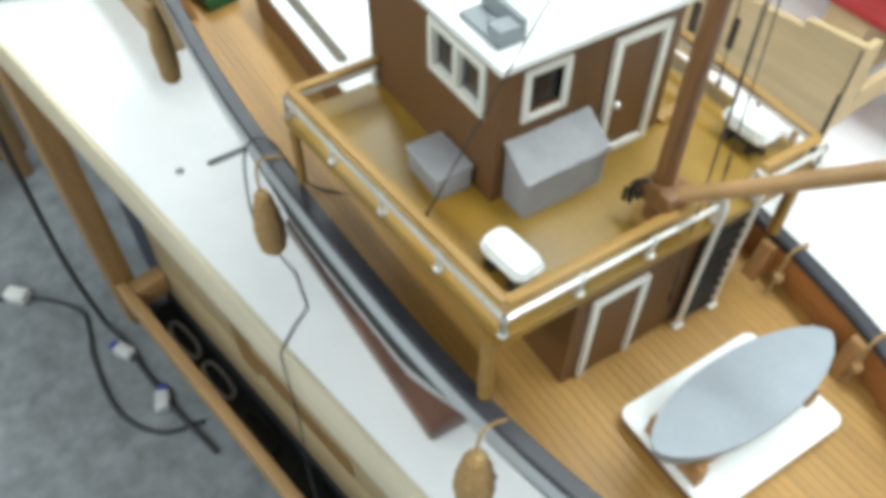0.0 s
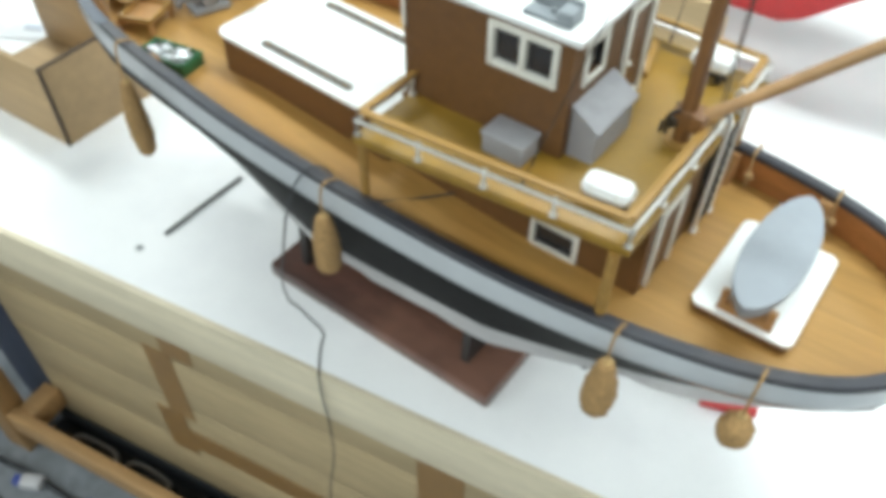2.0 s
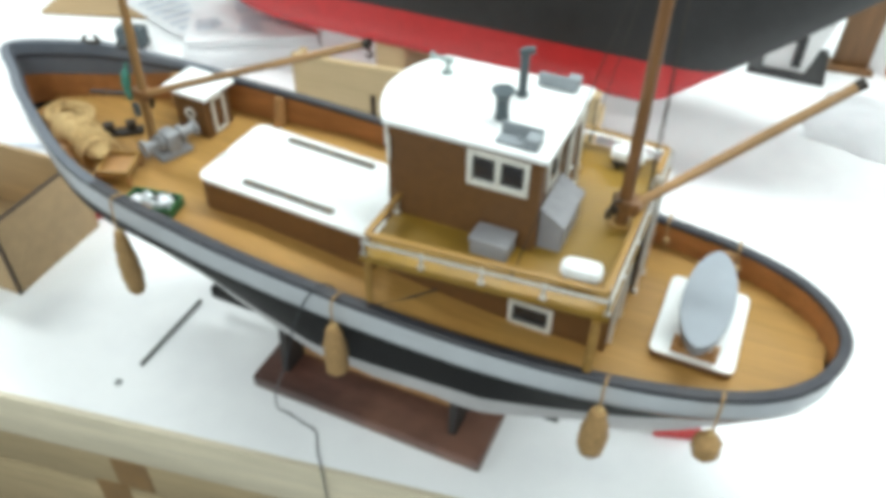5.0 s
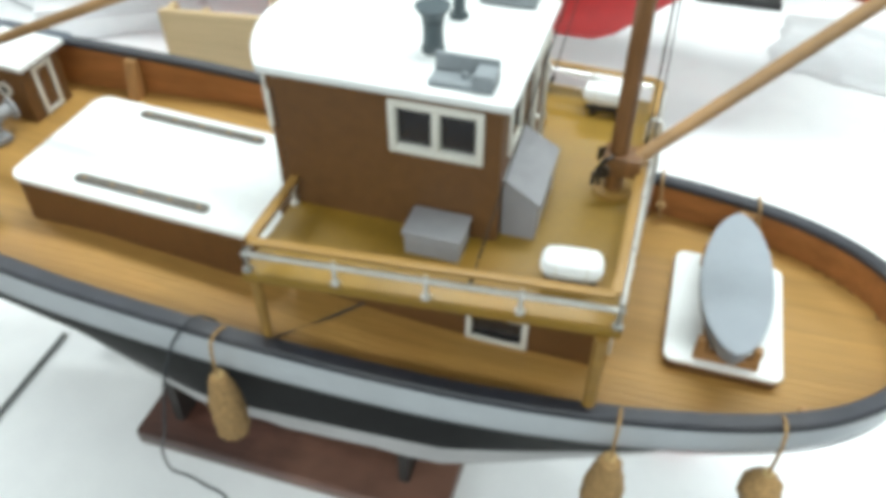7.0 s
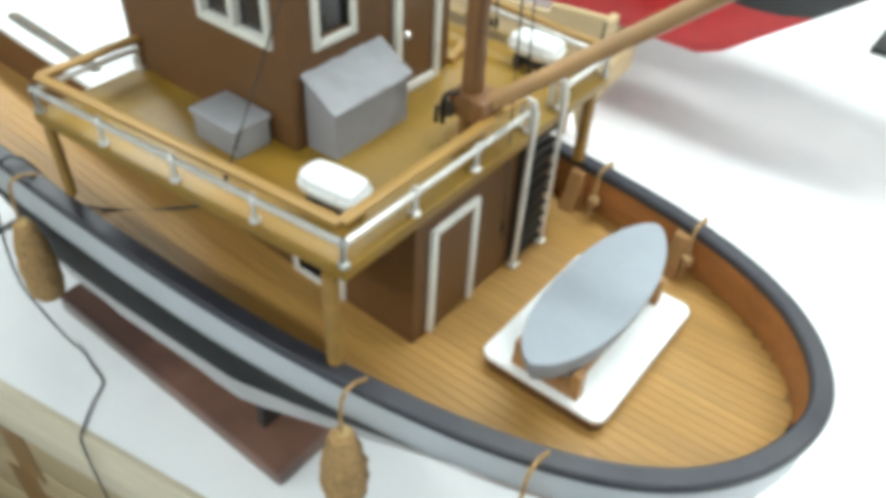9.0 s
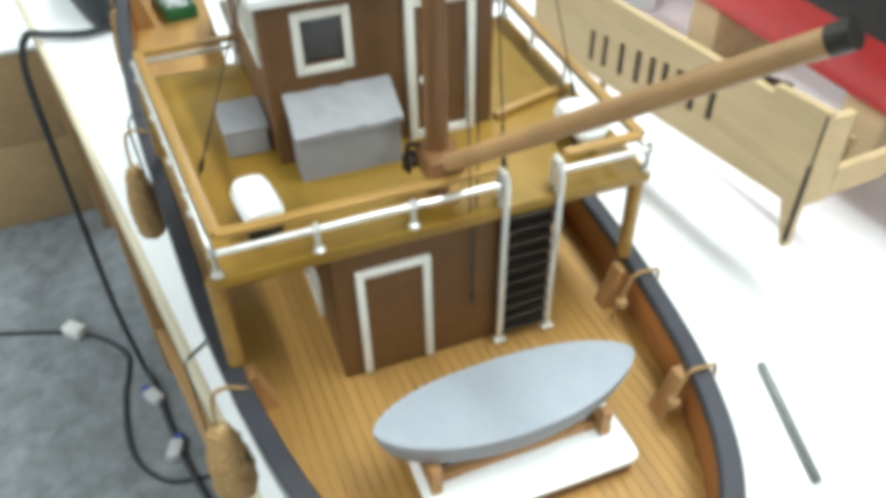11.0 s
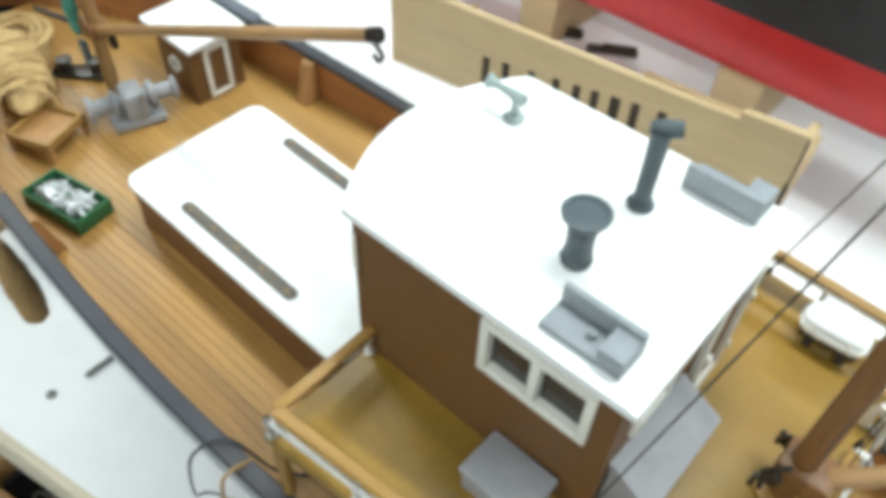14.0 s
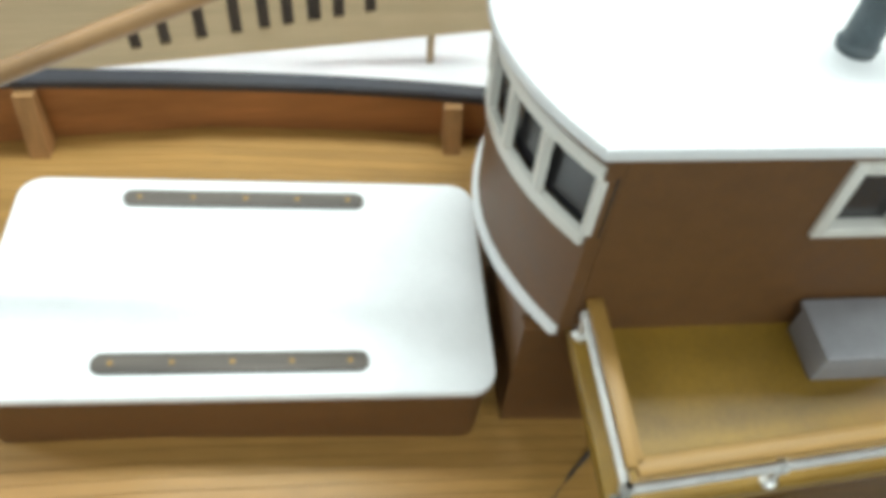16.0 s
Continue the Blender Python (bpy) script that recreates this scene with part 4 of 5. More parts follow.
def companion():
    c = thing("companion_hatch", -3.69, 1.02, deck_z(-3.5) - 0.02, "small brown companionway house with white roof and white-framed door", "deckhouse")
    x0, x1, y0, y1, h = -0.17, 0.17, -0.19, 0.19, 0.45
    body = box(x0, x1, y0, y1, 0, h, 0.006)
    part("body", body, M_HOUSE, c)
    roof = rings([[(xx, y0 - 0.03, h - 0.01 + dz), (xx, y1 + 0.03, h - 0.01 + dz), (xx, y1 + 0.03, h + 0.02 + dz), (xx, y0 - 0.03, h + 0.02 + dz)] for xx, dz in ((x0 - 0.10, 0.03), (x1 + 0.06, 0.005))])
    part("roof", roof, M_WHITE, c, "flat sloping white roof plate")
    part("door_frame", turned(frame_ring(-0.09, 0.09, 0.04, 0.40, 0.03, -0.02, -0.001), facing("aft", (x1, 0, 0))), M_TRIM, c, "white door frame")
    ring = turned(lathe([(0.035, -0.005), (0.055, -0.005), (0.055, 0.012), (0.035, 0.012), (0.035, -0.005)], n=20), Matrix.Translation((0.0, y0 - 0.004, 0.27)) @ Matrix.Rotation(radians(90), 4, "X"))
    porthole = part("porthole", ring, M_TRIM, c, "round white porthole")
    part("pane", turned(lathe([(0.0, 0), (0.034, 0), (0.034, 0.006), (0, 0.006)], n=16), Matrix.Translation((0, y0 - 0.001, 0.27)) @ Matrix.Rotation(radians(90), 4, "X")), M_PANE, porthole)


companion()


def foremast():
    x, y = -3.86, 0.46
    m = thing("fore_mast", x, y, deck_z(x), "tan wooden fore mast with a boom and dark blocks", "mast")
    part("pole", tube([(0, 0, 0), (0.05, 0, 1.0), (0.14, 0, 2.9)], [0.042, 0.039, 0.028], n=16), M_FOREMAST, m, "tan pole")
    a, e = Vector((0.06, 0.0, 0.56)), Vector((-1.583 - x, 0.601 - y, 2.971 - deck_z(x)))
    boom = part("boom", tube([a, a.lerp(e, 0.5), e], [0.029, 0.031, 0.03], n=14), M_BOOM, m, "tan wooden boom")
    d = (e - a).normalized()
    part("collar", tube([e - d * 0.045, e + d * 0.008], 0.034, n=14), M_DARK, boom, "dark end band")
    part("hook", tube(smooth_line([e - d * 0.03 + Vector((0, 0, -0.03)), e + Vector((0.02, 0, -0.08)), e + Vector((0, 0, -0.12)), e + Vector((-0.03, 0, -0.10))], 4), 0.01, n=7), M_DARK, boom)
    part("jaw", box(-0.07, 0.09, -0.06, 0.06, 0.5, 0.6, 0.01), M_MAST, m)
    part("crossbar", tube([(-0.5, -0.1, 0.5), (0.0, 0, 0.53), (0.05, 0.02, 0.53)], 0.018, n=8), M_CRADLE, m)
    for s in (-1, 1):
        part("block", box(-0.03, 0.03, s * 0.09 - 0.02, s * 0.09 + 0.02, 0.36, 0.5, 0.012), M_VENT if s < 0 else M_DARK, m, "small dark block")
    part("flag_line", tube(smooth_line([(-0.05, -0.03, 0.84), (-0.06, -0.06, 0.74), (-0.08, -0.06, 0.62), (-0.06, -0.07, 0.5)], 4), [0.014] * 3 + [0.034, 0.042, 0.036, 0.045, 0.04] + [0.036, 0.03, 0.036, 0.024, 0.012], n=9), M_TEAL, m, "bunched teal line")


foremast()


def winch():
    x, y = -3.66, 0.47
    w = thing("anchor_winch", x, y, deck_z(x), "grey painted anchor winch with round drums", "winch", rz=72)
    part("bed", box(-0.16, 0.16, -0.1, 0.1, 0, 0.05, 0.012), M_WINCH, w)
    part("gearbox", box(-0.07, 0.07, -0.10, 0.10, 0.05, 0.24, 0.03), M_WINCH, w)
    axle = turned(lathe([(0.03, -0.27), (0.085, -0.27), (0.085, -0.24), (0.055, -0.23), (0.055, -0.13), (0.085, -0.12), (0.085, -0.1), (0.05, -0.08), (0.05, 0.08), (0.085, 0.1), (0.085, 0.13),
                                (0.05, 0.14), (0.05, 0.24), (0.08, 0.25), (0.08, 0.27), (0.03, 0.27)], n=18), Matrix.Translation((0, 0, 0.16)) @ Matrix.Rotation(radians(90), 4, "Y"))
    part("drum", axle, M_WINCH, w, "grey winding drum")
    part("lever", tube([(0.03, -0.1, 0.18), (0.05, -0.14, 0.28)], 0.012, n=8), M_WINCH, w)


winch()


def rope_coil():
    x, y = -4.42, 0.14
    c = thing("rope_coil", x, y, deck_z(x) - 0.01, "heap of pale coiled rope and bundled net on the foredeck", "rope", rz=-24)
    rnd = random.Random(7)
    mass = []
    for i in range(19):
        u = -1 + 2 * i / 18
        k = max(0.05, (1 - abs(u) ** 3.0)) ** 0.5 * (1 - 0.25 * max(0.0, u))
        mass.append([(0.06 + 0.46 * u, (0.17 * k + 0.035 * noise.noise((u * 4, math.cos(a) * 2, math.sin(a) * 2))) * math.cos(a) + 0.04 * math.sin(3 * u),
                      max(0.0, 0.09 + (0.11 * k + 0.03 * noise.noise((u * 4, math.cos(a) * 2, 7 + math.sin(a)))) * math.sin(a))) for a in [2 * math.pi * j / 28 for j in range(28)]])
    part("net", rings(mass), M_COIL, c, "bundled pale net")
    # turns wound across the bundle
    for k in range(16):
        u = -0.12 + 0.036 * k
        lean, wide, high = rnd.uniform(-0.06, 0.06), rnd.uniform(0.15, 0.18), rnd.uniform(0.1, 0.125)
        pts = [(u + lean * math.cos(a), wide * math.cos(a) + 0.02, 0.085 + high * math.sin(a)) for a in [math.pi * (-0.1 + 1.2 * i / 18) for i in range(19)]]
        part("turn", tube(pts, rnd.uniform(0.009, 0.014), n=6), M_COIL, c)
    # the open coil at the forward end
    for k in range(26):
        r0, lift = rnd.uniform(0.11, 0.235), 0.03 + 0.0055 * k
        ox, oy, tilt, turn = rnd.uniform(-0.025, 0.025), rnd.uniform(-0.025, 0.025), rnd.uniform(-0.06, 0.06), rnd.uniform(0, 6.28)
        pts = [(-0.26 + ox + r0 * 1.05 * math.cos(a), 0.03 + oy + r0 * 0.86 * math.sin(a), lift + tilt * r0 * math.cos(a + turn)) for a in [2 * math.pi * i / 28 for i in range(29)]]
        part("turn", tube(pts, rnd.uniform(0.012, 0.016), n=6), M_COIL, c)


rope_coil()


def tray():
    t = thing("wooden_tray", -3.83, -0.02, deck_z(-3.7) + 0.05, "shallow open tan wooden tray on short feet", "tray", rz=22)
    part("floor_board", box(-0.15, 0.15, -0.17, 0.17, 0.05, 0.06), M_RIB, t)
    for a in ((-0.15, 0.15, -0.17, -0.145), (-0.15, 0.15, 0.145, 0.17), (-0.15, -0.125, -0.144, 0.144), (0.125, 0.15, -0.144, 0.144)):
        part("rim", box(*a, 0.061, 0.10, 0.004), M_RAILCAP, t, "pale rim")
    for sx in (-1, 1):
        for sy in (-1, 1):
            part("foot", box(sx * 0.13 - 0.015, sx * 0.13 + 0.015, sy * 0.15 - 0.015, sy * 0.15 + 0.015, -0.08, 0.05), M_RIB, t)


tray()


def bitts():
    x, y = -4.21, 0.44
    b = thing("mooring_bitts", x, y, deck_z(x), "pair of dark mooring bitts on a base plate", "bollard", rz=40)
    part("base_plate", box(-0.2, 0.2, -0.07, 0.07, 0, 0.03, 0.008), M_DARK, b)
    for s in (-0.1, 0.1):
        part("post", lathe([(0.04, 0.03), (0.036, 0.045), (0.036, 0.085), (0.055, 0.095), (0.053, 0.115), (0, 0.12)], n=16, at=(s, 0, 0)), M_DARK, b, "dark post")


bitts()


def fairlead(x, side):
    y = mid(x) + side * (half(x) - 0.02)
    f = thing("bow_fairlead", x, y, sheer(x) + 0.05 + 0.09 * max(0.0, min(1.0, (-3.55 - x) / 1.1)), "small dark fairlead on the bow rail", "fairlead", rz=25 * side, group="fairleads on the bow rail")
    part("base", box(-0.09, 0.09, -0.035, 0.035, 0, 0.016, 0.005), M_DARK, f)
    for e in (-1, 1):
        part("horn", tube([(e * 0.07, 0, 0.012), (e * 0.06, 0, 0.06), (e * 0.025, 0, 0.075)], [0.018, 0.016, 0.01], n=8), M_DARK, f)


fairlead(-4.75, 1)
fairlead(-4.5, 1)

# ---- clutter on the table ----
def rod(x0, y0, x1, y1, r, name, label, material):
    l = math.hypot(x1 - x0, y1 - y0)
    solo(name, tube([(0, 0, 0), (l * 0.02, 0, 0), (l * 0.98, 0, 0), (l, 0, 0)], [r * 0.7, r, r, r * 0.7], n=8), material, x0, y0, TABLE + r, label, "rod", rz=math.degrees(math.atan2(y1 - y0, x1 - x0)))


rod(-3.79, -0.52, -3.83, 0.50, 0.022, "metal_rod", "thin grey rod lying on the table", M_GREYROD)
rod(0.18, 3.23, 1.15, 2.92, 0.03, "metal_rod", "thin grey-brown rod lying on the table", M_GREYROD)


def marker_pen():
    p = thing("glue_tube", 0.85, 0.80, TABLE, "red tube with a white nozzle lying on the table", "tube", rz=18)
    part("barrel", tube([(0.28, 0, 0.075), (0.30, 0, 0.075), (0.68, 0, 0.075), (0.72, 0, 0.075)], [0.05, 0.075, 0.075, 0.05], n=14), M_REDPEN, p, "red barrel")
    part("nozzle", tube([(0.0, 0, 0.06), (0.1, 0, 0.065), (0.28, 0, 0.075)], [0.015, 0.03, 0.055], n=12), M_PLUG, p, "white nozzle")


marker_pen()


solo("washer", lathe([(0.018, 0), (0.038, 0), (0.04, 0.006), (0.038, 0.012), (0.018, 0.012), (0.018, 0)], n=20), M_GREYROD, -3.85, -0.78, TABLE, "small grey metal washer lying on the table", "washer")


def charge_cable():
    c = thing("thin_cable", -1.40, -0.66, 1.58, "thin dark cable from the deck over the hull and table edge", "cable")
    o = Vector((-1.40, -0.66, 1.58))
    pts = [(-0.75, 0.03, 1.30), (-1.0, -0.2, 1.27), (-1.2, -0.45, 1.35), (-1.36, -0.57, 1.62), (-1.46, -0.68, 1.56), (-1.62, -0.70, 1.2), (-1.8, -0.68, 0.6), (-2.05, -0.55, 0.05), (-2.2, -0.42, -0.45), (-2.1, -0.39, TABLE + 0.014), (-1.95, -0.42, TABLE + 0.012),
           (-1.76, -0.46, TABLE + 0.01), (-1.66, -0.6, TABLE + 0.01), (-1.55, -0.73, TABLE + 0.012), (-1.49, -0.80, TABLE + 0.012), (-1.46, -0.828, TABLE - 0.04), (-1.45, -0.832, TABLE - 0.3), (-1.42, -0.835, -1.2), (-1.44, -0.84, -1.8), (-1.6, -0.85, -2.8), (-1.6, -0.86, -4.2), (-1.6, -0.9, FLOOR + 0.05)]
    part("lead", tube(smooth_line([Vector(p) - o for p in pts], 5), 0.008, n=6), M_CABLE, c)


charge_cable()


def plywood_box(x, y, rz):
    b = thing("plywood_box", x, y, TABLE, "open pale plywood stand box with dark burnt edges", "box", rz=rz)
    t = 0.06
    part("side_panel", box(-2.0, 0, 0, t, 0, 0.95, 0.004), M_PLYDARK, b)
    part("end_panel", box(-t, 0.0, t + 0.002, 1.25, 0, 0.95, 0.004), M_PLYDARK, b)
    part("side_panel", box(-2.0, 0, 1.252, 1.31, 0, 0.95, 0.004), M_PLYDARK, b)
    part("floor_panel", box(-2.0, -t, t, 1.25, 0, 0.05), M_PLYDARK, b)
    part("corner_joint", box(-0.03, 0.006, -0.006, 0.03, 0, 0.95), M_BURNTDARK, b, "dark burnt corner joint")
    part("top_edge", box(-t, 0.004, 0.0, 1.3, 0.951, 0.957), M_BURNTDARK, b)


plywood_box(-5.70, -0.27, 4)


def loose_papers(x, y, rz, w, d, z, rnd):
    p = thing("paper_sheet", x, y, z, "printed white paper sheet lying on the table", "paper", rz=rz, group="papers on the table")
    bm = bmesh.new()
    n = 10
    g = [[bm.verts.new((w * (i / n - 0.5), d * (j / n - 0.5), 0.004 + 0.02 * abs(noise.noise((i * 0.3 + x, j * 0.3 + y, 1))))) for j in range(n + 1)] for i in range(n + 1)]
    for i in range(n):
        for j in range(n):
            bm.faces.new((g[i][j], g[i + 1][j], g[i + 1][j + 1], g[i][j + 1]))
    e = bmesh.ops.extrude_face_region(bm, geom=bm.faces[:])["geom"]
    bmesh.ops.translate(bm, verts=[v for v in e if isinstance(v, bmesh.types.BMVert)], vec=(0, 0, 0.004))
    part("sheet", bm, M_PAPER, p)
    for k in range(rnd.randint(3, 6)):
        v = -d * 0.4 + d * 0.8 * k / 6
        part("print_bar", box(-w * 0.4, w * rnd.uniform(0.0, 0.4), v, v + d * 0.05, 0.03, 0.033), M_INK, p)


def paper_stack():
    p = thing("paper_stack", -6.95, 6.05, TABLE, "tall stack of white printed papers in a pale tray", "papers", rz=33)
    part("tray", box(-1.12, 1.12, -0.82, 0.82, 0, 0.3, 0.03), M_PAPER, p, "pale grey-white side")
    for k in range(5):
        part("sheaf", box(-1.08 + 0.02 * (k % 3), 1.06 - 0.03 * (k % 2), -0.79 + 0.02 * (k % 2), 0.77 - 0.02 * (k % 3), 0.302 + 0.032 * k, 0.332 + 0.032 * k, 0.004), M_PAPER, p)


paper_stack()
rnd = random.Random(2)
for k, (px, py, pr, pw, pd, on) in enumerate(((-7.5, 5.75, 38, 0.8, 1.1, 0.465), (-6.75, 5.95, 30, 0.75, 1.0, 0.465), (-7.2, 6.5, 42, 0.9, 0.7, 0.465), (-6.4, 6.45, 26, 0.7, 0.9, 0.465), (-8.9, 6.6, 70, 1.5, 2.1, 0.062), (-7.9, 1.9, 24, 1.9, 2.2, 0.0))):
    loose_papers(px, py, pr, pw, pd, TABLE + 0.002 + on, rnd)


def plywood_sheet():
    b = thing("plywood_sheet", -9.7, 6.9, TABLE, "large tan plywood sheet lying flat on the table", "board", rz=20)
    part("panel", box(-1.9, 1.9, -1.0, 1.0, 0, 0.06, 0.008), M_PLYDARK, b)


plywood_sheet()


def small_camera():
    c = thing("dark_camera", -8.75, 5.05, TABLE, "small dark grey camera on the table", "camera", rz=20)
    part("body", box(-0.24, 0.24, -0.15, 0.15, 0, 0.36, 0.05), M_VENT, c)
    part("lens", turned(lathe([(0.13, 0), (0.13, 0.12), (0.10, 0.14), (0, 0.13)], n=18), Matrix.Translation((0, -0.15, 0.2)) @ Matrix.Rotation(radians(90), 4, "X")), M_VENT, c, "round dark lens")


small_camera()


def red_box():
    b = thing("red_case", -6.35, 1.42, TABLE, "bright red case standing behind the plywood box", "case", rz=-24)
    part("body", box(-0.55, 0.55, -0.14, 0.14, 0, 0.5, 0.05), M_SHIPRED, b)
    part("lid", box(-0.56, 0.56, -0.15, 0.15, 0.501, 0.56, 0.03), M_SHIPRED, b)


red_box()


def far_model():
    m = thing("white_model_house", 1.5, 9.1, TABLE, "white model cabin with a black post on a black base", "model")
    part("base", box(-0.62, 0.58, -0.35, 0.9, 0, 0.1, 0.02), M_SHIPBLACK, m, "black base")
    cabin = rings([[(-0.4, y, 0.1), (0.25, y, 0.1), (0.5, y, 1.0), (0.1, y, 1.05), (-0.4, y, 0.62)] for y in (-0.2, 0.75)])
    part("cabin", cabin, M_WHITE, m, "white cabin")
    part("post", box(0.02, 0.16, -0.26, -0.21, 0.2, 0.72, 0.01), M_SHIPBLACK, m, "black post")
    part("post_arm", box(-0.18, 0.015, -0.26, -0.21, 0.6, 0.72, 0.01), M_SHIPBLACK, m)


far_model()


def leaning_board():
    b = thing("brown_board", 2.42, 9.6, TABLE, "tall brown varnished board standing on the table", "board", rz=6)
    part("panel", box(-0.28, 0.28, -0.05, 0.05, 0, 2.4, 0.015), M_BROWNBOARD, b)
    part("foot", box(-0.36, 0.36, -0.2, 0.2, 0, 0.08, 0.015), M_BROWNBOARD, b)
    part("white_side", box(0.285, 0.62, -0.04, 0.04, 0, 2.3, 0.01), M_WHITE, b, "white side panel")


leaning_board()


def tub():
    t = thing("round_tub", 3.45, 9.9, TABLE, "round navy tub with an orange-red lower band", "tub")
    part("lower_band", lathe([(0.5, 0), (0.55, 0.03), (0.56, 0.28), (0.55, 0.3)], n=28), M_ORANGE, t, "orange-red band")
    part("body", lathe([(0.55, 0.3), (0.58, 0.33), (0.6, 0.95), (0.62, 1.0), (0.56, 1.0), (0.54, 0.4), (0.0, 0.38)], n=28), M_NAVY, t, "navy wall")


tub()


def plastic_bag():
    p = thing("clear_plastic_bag", 2.95, 7.7, TABLE, "crumpled pale grey plastic bag on the table", "bag", rz=-12)
    bm = bmesh.new()
    n = 22
    g = [[None] * (n + 1) for _ in range(n + 1)]
    for i in range(n + 1):
        for j in range(n + 1):
            u, v = i / n, j / n
            e = math.sin(math.pi * u) * math.sin(math.pi * v)
            g[i][j] = bm.verts.new((1.9 * (u - 0.5) + 0.1 * noise.noise((v * 5, 1, 0)), 1.7 * (v - 0.5) + 0.1 * noise.noise((u * 5, 2, 0)), 0.02 + 0.3 * e ** 0.6 * (0.6 + 0.5 * noise.noise((u * 6, v * 6, 4)))))
    for i in range(n):
        for j in range(n):
            bm.faces.new((g[i][j], g[i + 1][j], g[i + 1][j + 1], g[i][j + 1]))
    part("film", bm, M_BAGFILM, p)


plastic_bag()


def bag():
    loops = []
    for z, k in ((0, 0.92), (0.25, 1.0), (0.7, 0.98), (1.1, 0.9), (1.3, 0.72), (1.36, 0.4)):
        loops.append([((1.25 * k + 0.08 * noise.noise((math.cos(a) * 2, math.sin(a) * 2, z * 2))) * math.copysign(abs(math.cos(a)) ** 0.5, math.cos(a)),
                       (0.8 * k + 0.08 * noise.noise((math.cos(a) * 2, math.sin(a) * 2, z * 2 + 5))) * math.copysign(abs(math.sin(a)) ** 0.5, math.sin(a)), z) for a in [2 * math.pi * i / 32 for i in range(32)]])
    b = thing("black_bag", -9.0, -0.75, TABLE, "soft black bag standing on the white table", "bag", rz=12)
    part("body", rings(loops), M_BAG, b)
    part("handle", tube(smooth_line([(-0.5, -0.1, 1.3), (-0.3, -0.2, 1.55), (0.3, -0.2, 1.55), (0.5, -0.1, 1.3)], 5), 0.05, n=8), M_BAG, b)
    part("zip", tube([(-0.9, 0.1, 1.31), (0, 0.1, 1.37), (0.9, 0.1, 1.31)], 0.02, n=6), M_GREYROD, b)


bag()


# ---- the second ship on its plywood stand ----
def ship_stand():
    s = thing("plywood_ship_stand", -0.5, 3.85, TABLE, "pale plywood ship stand on legs with a row of dark cut-outs", "stand", rz=4.5)
    L, t = 3.95, 0.07
    bars = []
    for x, w in ((-2.72, 0.3), (-2.22, 0.34), (-1.80, 0.26), (-1.52, 0.1), (-1.22, 0.32)):
        bars += [(x - w / 2, x + w / 2)] if w < 0.2 else [(x - w / 2, x - w / 2 + 0.085), (x + w / 2 - 0.085, x + w / 2)]

    def low(x):
        return 0.83 + 0.06 * x

    def middle(x):
        return 1.175 + 0.135 * (x + 1.2)

    def high(x, right):
        return 1.67 + 0.05 * x if right else 1.585 + 0.025 * x

    def strip(bm, a, c, za, zc, ta, tc):
        rings([[(a, 0, za), (a, t, za), (a, t, ta), (a, 0, ta)], [(c, 0, zc), (c, t, zc), (c, t, tc), (c, 0, tc)]], bm=bm)
    panel = bmesh.new()
    cuts = sorted({-L, -0.52, 0.0, *[v for b in bars for v in b]})
    for a, c in zip(cuts, cuts[1:]):
        right = (a + c) / 2 > -0.52
        if any(b[0] <= a and c <= b[1] for b in bars):
            strip(panel, a, c, low(a), low(c), middle(a) - 0.165, middle(c) - 0.165)
            strip(panel, a, c, middle(a) + 0.165, middle(c) + 0.165, high(a, right), high(c, right))
        else:
            strip(panel, a, c, low(a), low(c), high(a, right), high(c, right))
    bmesh.ops.remove_doubles(panel, verts=panel.verts, dist=0.0001)
    front = part("front_panel", panel, M_PLY, s, "plywood panel with cut-out bars")
    # a dark box closes each opening, set back from the panel face
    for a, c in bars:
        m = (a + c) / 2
        part("cut_out", box(a + 0.001, c - 0.001, 0.02, t - 0.004, middle(m) - 0.16, middle(m) + 0.16), M_BURNTDARK, front, "dark fill set in the cut-out")
    part("end_panel", box(-t, 0, t + 0.002, 0.3, 0.83, 1.6), M_PLY, s)
    part("end_panel", box(-L, -L + t, t + 0.002, 0.3, 0.62, 1.45), M_PLY, s)
    # added board that gives the brown tone behind the panel
    part("cross_board", box(-1.6, -0.25, 0.75, 0.8, 0.6, 1.1), M_PLYDARK, s, "tan board added behind the front panel")
    for x in (-L + 0.5, -0.5):
        part("leg", box(x - 0.03, x + 0.03, 0.66, 0.72, 0.0, 1.1, 0.006), M_PLYDARK, s, "thin plywood leg")
    part("corner_foot", rings([[(-0.16, 0, 0.815), (-0.16, t, 0.815), (-0.05, t, 0.44), (-0.05, 0, 0.44)], [(0, 0, 0.829), (0, t, 0.829), (0, t, 0.44), (0, 0, 0.44)]]), M_PLY, s, "tapered corner foot")
    part("corner_joint", box(-0.03, 0.004, -0.005, 0.02, 0.5, 1.22), M_BURNTDARK, s, "dark burnt joint")
    part("corner_joint", box(-0.012, 0.004, -0.004, 0.01, 1.23, 1.64), M_BURNTDARK, s, "dark burnt joint")
    part("corner_joint", box(-t, 0.0, 0.302, 0.31, 1.0, 1.6), M_BURNTDARK, s, "dark burnt joint")
    for x in (-L, -t):
        part("cross_bar", box(x, x + t, 0.312, 0.9, 0.85, 1.1), M_PLY, s, "plywood cross bar")
    part("top_edge", box(-L + 0.1, -0.53, 0.02, t - 0.01, 1.47, 1.478), M_BURNTDARK, s)


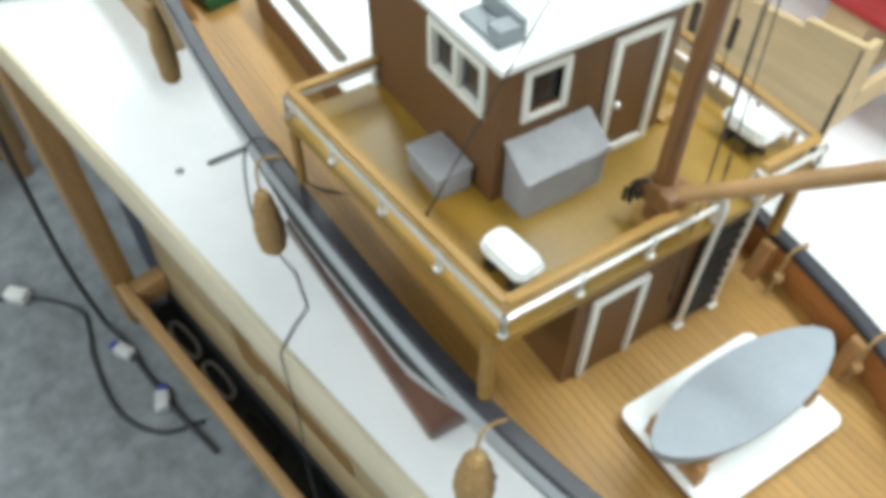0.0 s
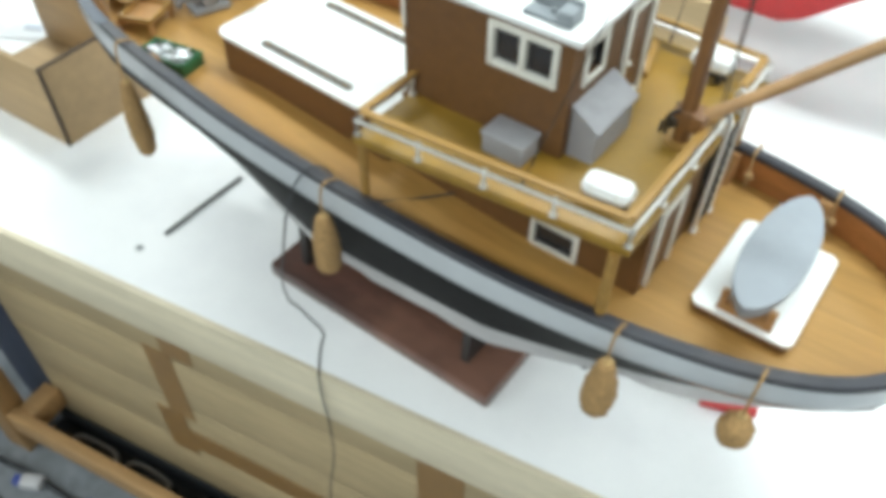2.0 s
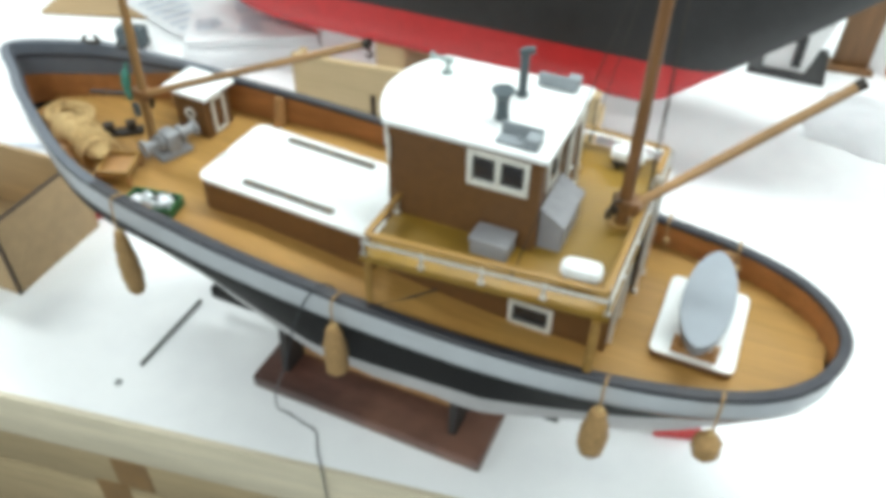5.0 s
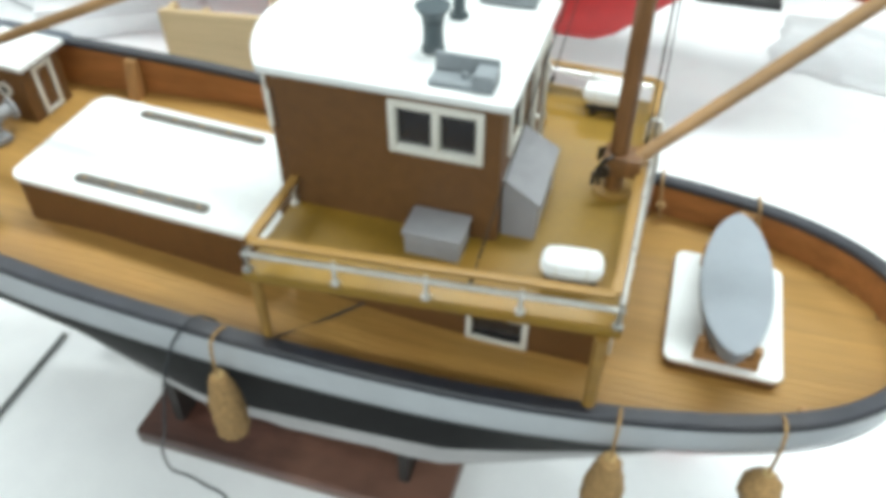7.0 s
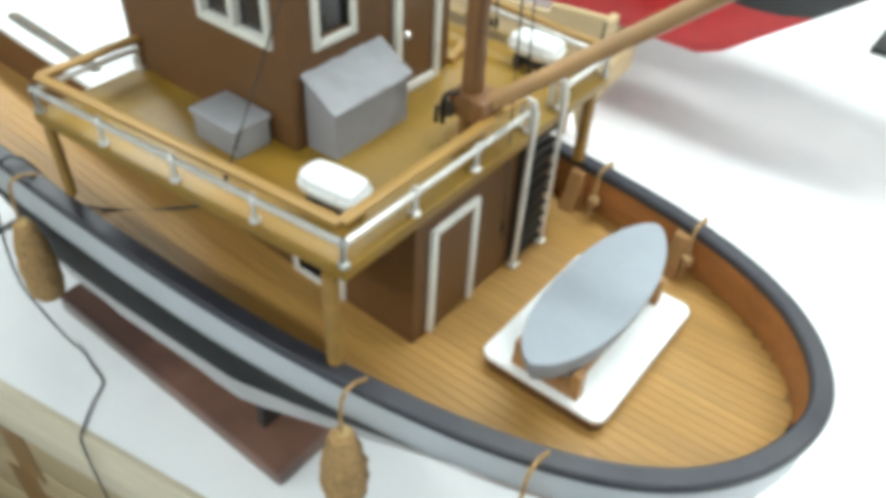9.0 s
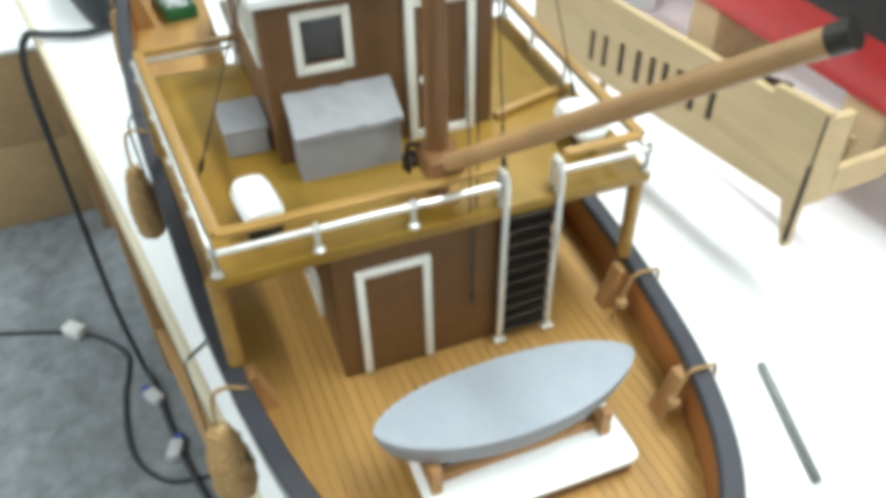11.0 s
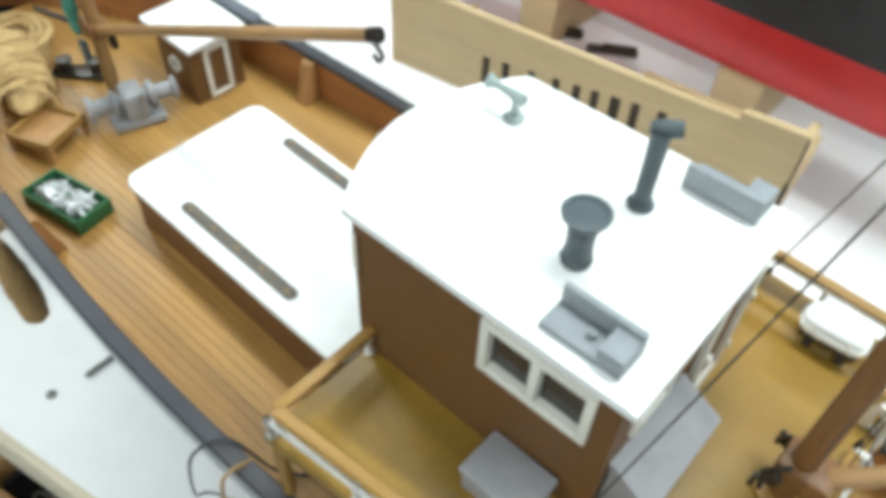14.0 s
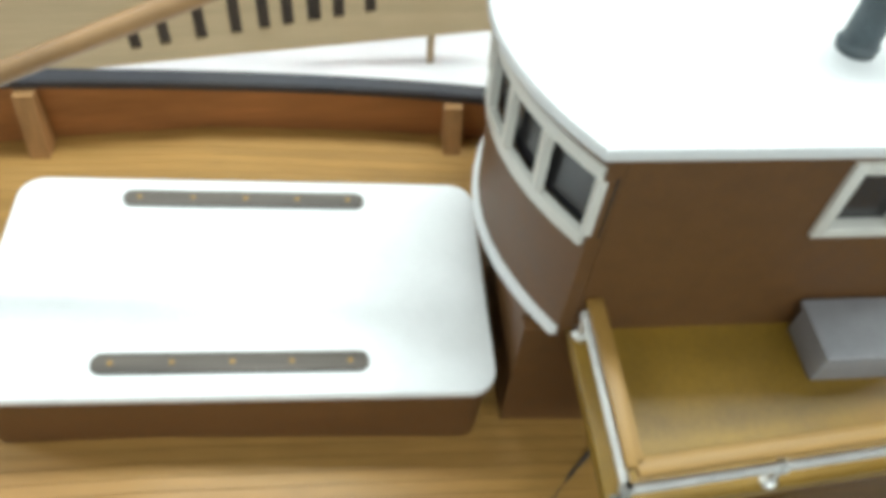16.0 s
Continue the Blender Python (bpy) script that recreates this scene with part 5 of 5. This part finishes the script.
def dark_clip(x, y, rz):
    c = thing("dark_clip", x, y, TABLE, "dark oblong clip lying on the table", "clip", rz=rz, group="dark clips under the ship")
    part("body", box(-0.3, 0.3, -0.06, 0.06, 0, 0.08, 0.03), M_BURNTDARK, c)
    part("lever", box(-0.12, 0.28, -0.03, 0.03, 0.081, 0.12, 0.012), M_BURNTDARK, c)


dark_clip(-4.0, 5.95, 25)
dark_clip(-3.3, 6.05, 30)
ship_stand()


def second_ship():
    s = thing("model_ship", 0, 6.25, TABLE, "large model ship hull, black above bright red, on a plywood stand", "model boat")
    xs = [-8.6 + 11.5 * i / 48 for i in range(49)]

    def keel(x):
        return 0.86 + 0.80 * max(0.0, x + 0.1) + 0.12 * max(0.0, -6.0 - x) ** 2

    def wide(x):
        fore = max(0.0, (-5.0 - x) / 3.6)
        aft = max(0.0, (x - 0.6) / 2.4)
        return max(0.02, 0.97 * (1 - fore ** 2.2) * (1 - 0.55 * aft ** 2))

    def loop(level):
        out = []
        for sgn, seq in ((-1, xs), (1, xs[::-1])):
            for x in seq:
                z = max(level, keel(x))
                v = min(1.0, (z - keel(x)) / 0.35)
                out.append((x, sgn * wide(x) * (0.82 + 0.18 * v ** 0.5), z))
        return out
    part("bottom", rings([loop(z) for z in (0.86, 0.92, 1.0, 1.12, 1.25, 1.4, 1.52)]), M_SHIPRED, s, "bright red bottom")
    # the upper levels are unseen extra height, added to block light from the table
    part("topside", rings([loop(z) for z in (1.52, 1.8, 2.0, 2.2, 2.4, 2.7, 3.0, 3.4, 3.9, 4.4)]), M_SHIPBLACK, s, "black topside with unseen extra height that shades the table")
    for x in (-4.4, -1.9):
        part("chock", box(x, x + 0.5, -0.6, 0.6, 0.0, 0.87, 0.03), M_PLY, s)


second_ship()


# ---- floor ----
def floor_cable(points, r, label):
    o = Vector(points[0])
    c = thing("floor_cable", o.x, o.y, FLOOR, label, "cable")
    part("lead", tube(smooth_line([Vector((x - o.x, y - o.y, r)) for x, y in points], 6), r, n=8), M_CABLE, c)
    return c



def hanging_cable():
    c = thing("power_cable", -7.7, -1.1, TABLE, "thick black cable hanging from the table to the carpet", "cable")
    o = Vector((-7.7, -1.1, TABLE))
    pts = [(-7.9, -0.95, TABLE + 0.08), (-7.75, -1.35, TABLE + 0.08), (-7.85, -1.8, TABLE + 0.1), (-8.0, -2.1, TABLE + 0.06), (-8.1, -2.28, -1.0), (-8.25, -2.35, -2.2), (-8.7, -2.45, -4.2), (-8.9, -2.5, -6.2), (-8.8, -2.4, FLOOR + 0.3),
           (-8.3, -2.25, FLOOR + 0.09), (-7.3, -2.1, FLOOR + 0.09), (-6.3, -1.9, FLOOR + 0.09), (-5.2, -1.6, FLOOR + 0.09)]
    part("lead", tube(smooth_line([Vector(p) - o for p in pts], 6), 0.05, n=8), M_CABLE, c)


hanging_cable()
c = floor_cable([(-11.2, -5.6), (-10.5, -3.7), (-9.6, -2.8), (-8.9, -2.75), (-8.25, -2.85), (-6.9, -2.8), (-6.1, -2.3), (-5.9, -1.55)], 0.045, "thin black extension cable with a white plug on the carpet")
part("plug", turned(box(-0.25, 0.2, -0.15, 0.15, 0, 0.26, 0.05), Matrix.Translation((0.72, 1.9, 0)) @ Matrix.Rotation(radians(45), 4, "Z")), M_PLUG, c, "white plug")


def adapter(x, y, rz):
    a = thing("power_adapter", x, y, FLOOR, "white and blue plug adapter on the carpet", "adapter", rz=rz)
    part("body", box(-0.2, 0.2, -0.13, 0.13, 0, 0.2, 0.05), M_FILM, a)
    part("cap", box(-0.34, -0.2, -0.09, 0.09, 0.02, 0.17, 0.03), surface("blue_plastic", (0.03, 0.06, 0.3), 0.4), a, "blue end")


adapter(-8.06, -2.3, 30)
adapter(-6.65, -2.05, -20)


# added tray: its black stands in for the dark gap behind the stretcher
def floor_tray():
    t = thing("dark_filler_tray", -5.5, edge_y(-5.5) + 0.68, FLOOR, "long black tray with leads, added to darken the carpet under the table", "tray", rz=math.degrees(math.atan(SLOPE)))
    part("base", box(-3.3, 8.6, -0.27, 0.27, 0, 0.08, 0.02), M_BAG, t)
    for y in (-0.3, 0.27):
        part("side", box(-3.3, 8.6, y, y + 0.03, 0, 0.5, 0.01), M_BAG, t)
    for k, (x, r) in enumerate(((-2.2, 0.13), (-1.0, 0.16), (0.4, 0.12))):
        pts = [(x + 0.5 * math.cos(a), 0.15 * math.sin(a), 0.16 + 0.05 * math.sin(3 * a + k)) for a in [2 * math.pi * i / 24 for i in range(25)]]
        part("lead", tube(pts, 0.04, n=7), M_FILM if k < 2 else M_CABLE, t, "coiled lead")


floor_tray()


def navy_bag():
    x = -9.35
    b = thing("navy_bag", x, edge_y(x) + 1.45, FLOOR, "upright navy blue bag with a yellow edge under the table", "bag", rz=math.degrees(math.atan(SLOPE)))
    loops = []
    for z, k in ((0, 0.95), (0.4, 1.0), (3.0, 1.02), (5.4, 0.98), (6.2, 0.9), (6.4, 0.8)):
        loops.append([(0.72 * k * math.copysign(abs(math.cos(a)) ** 0.4, math.cos(a)), (0.38 * k + 0.04 * noise.noise((math.cos(a) * 2, math.sin(a) * 2, z))) * math.copysign(abs(math.sin(a)) ** 0.5, math.sin(a)), z) for a in [2 * math.pi * i / 28 for i in range(28)]])
    part("body", rings(loops), M_NAVY, b, "navy blue cloth")
    part("edge_strip", box(0.70, 0.78, -0.3, -0.2, 0.2, 6.1, 0.02), M_YELLOW, b, "dull yellow edge strip")


navy_bag()
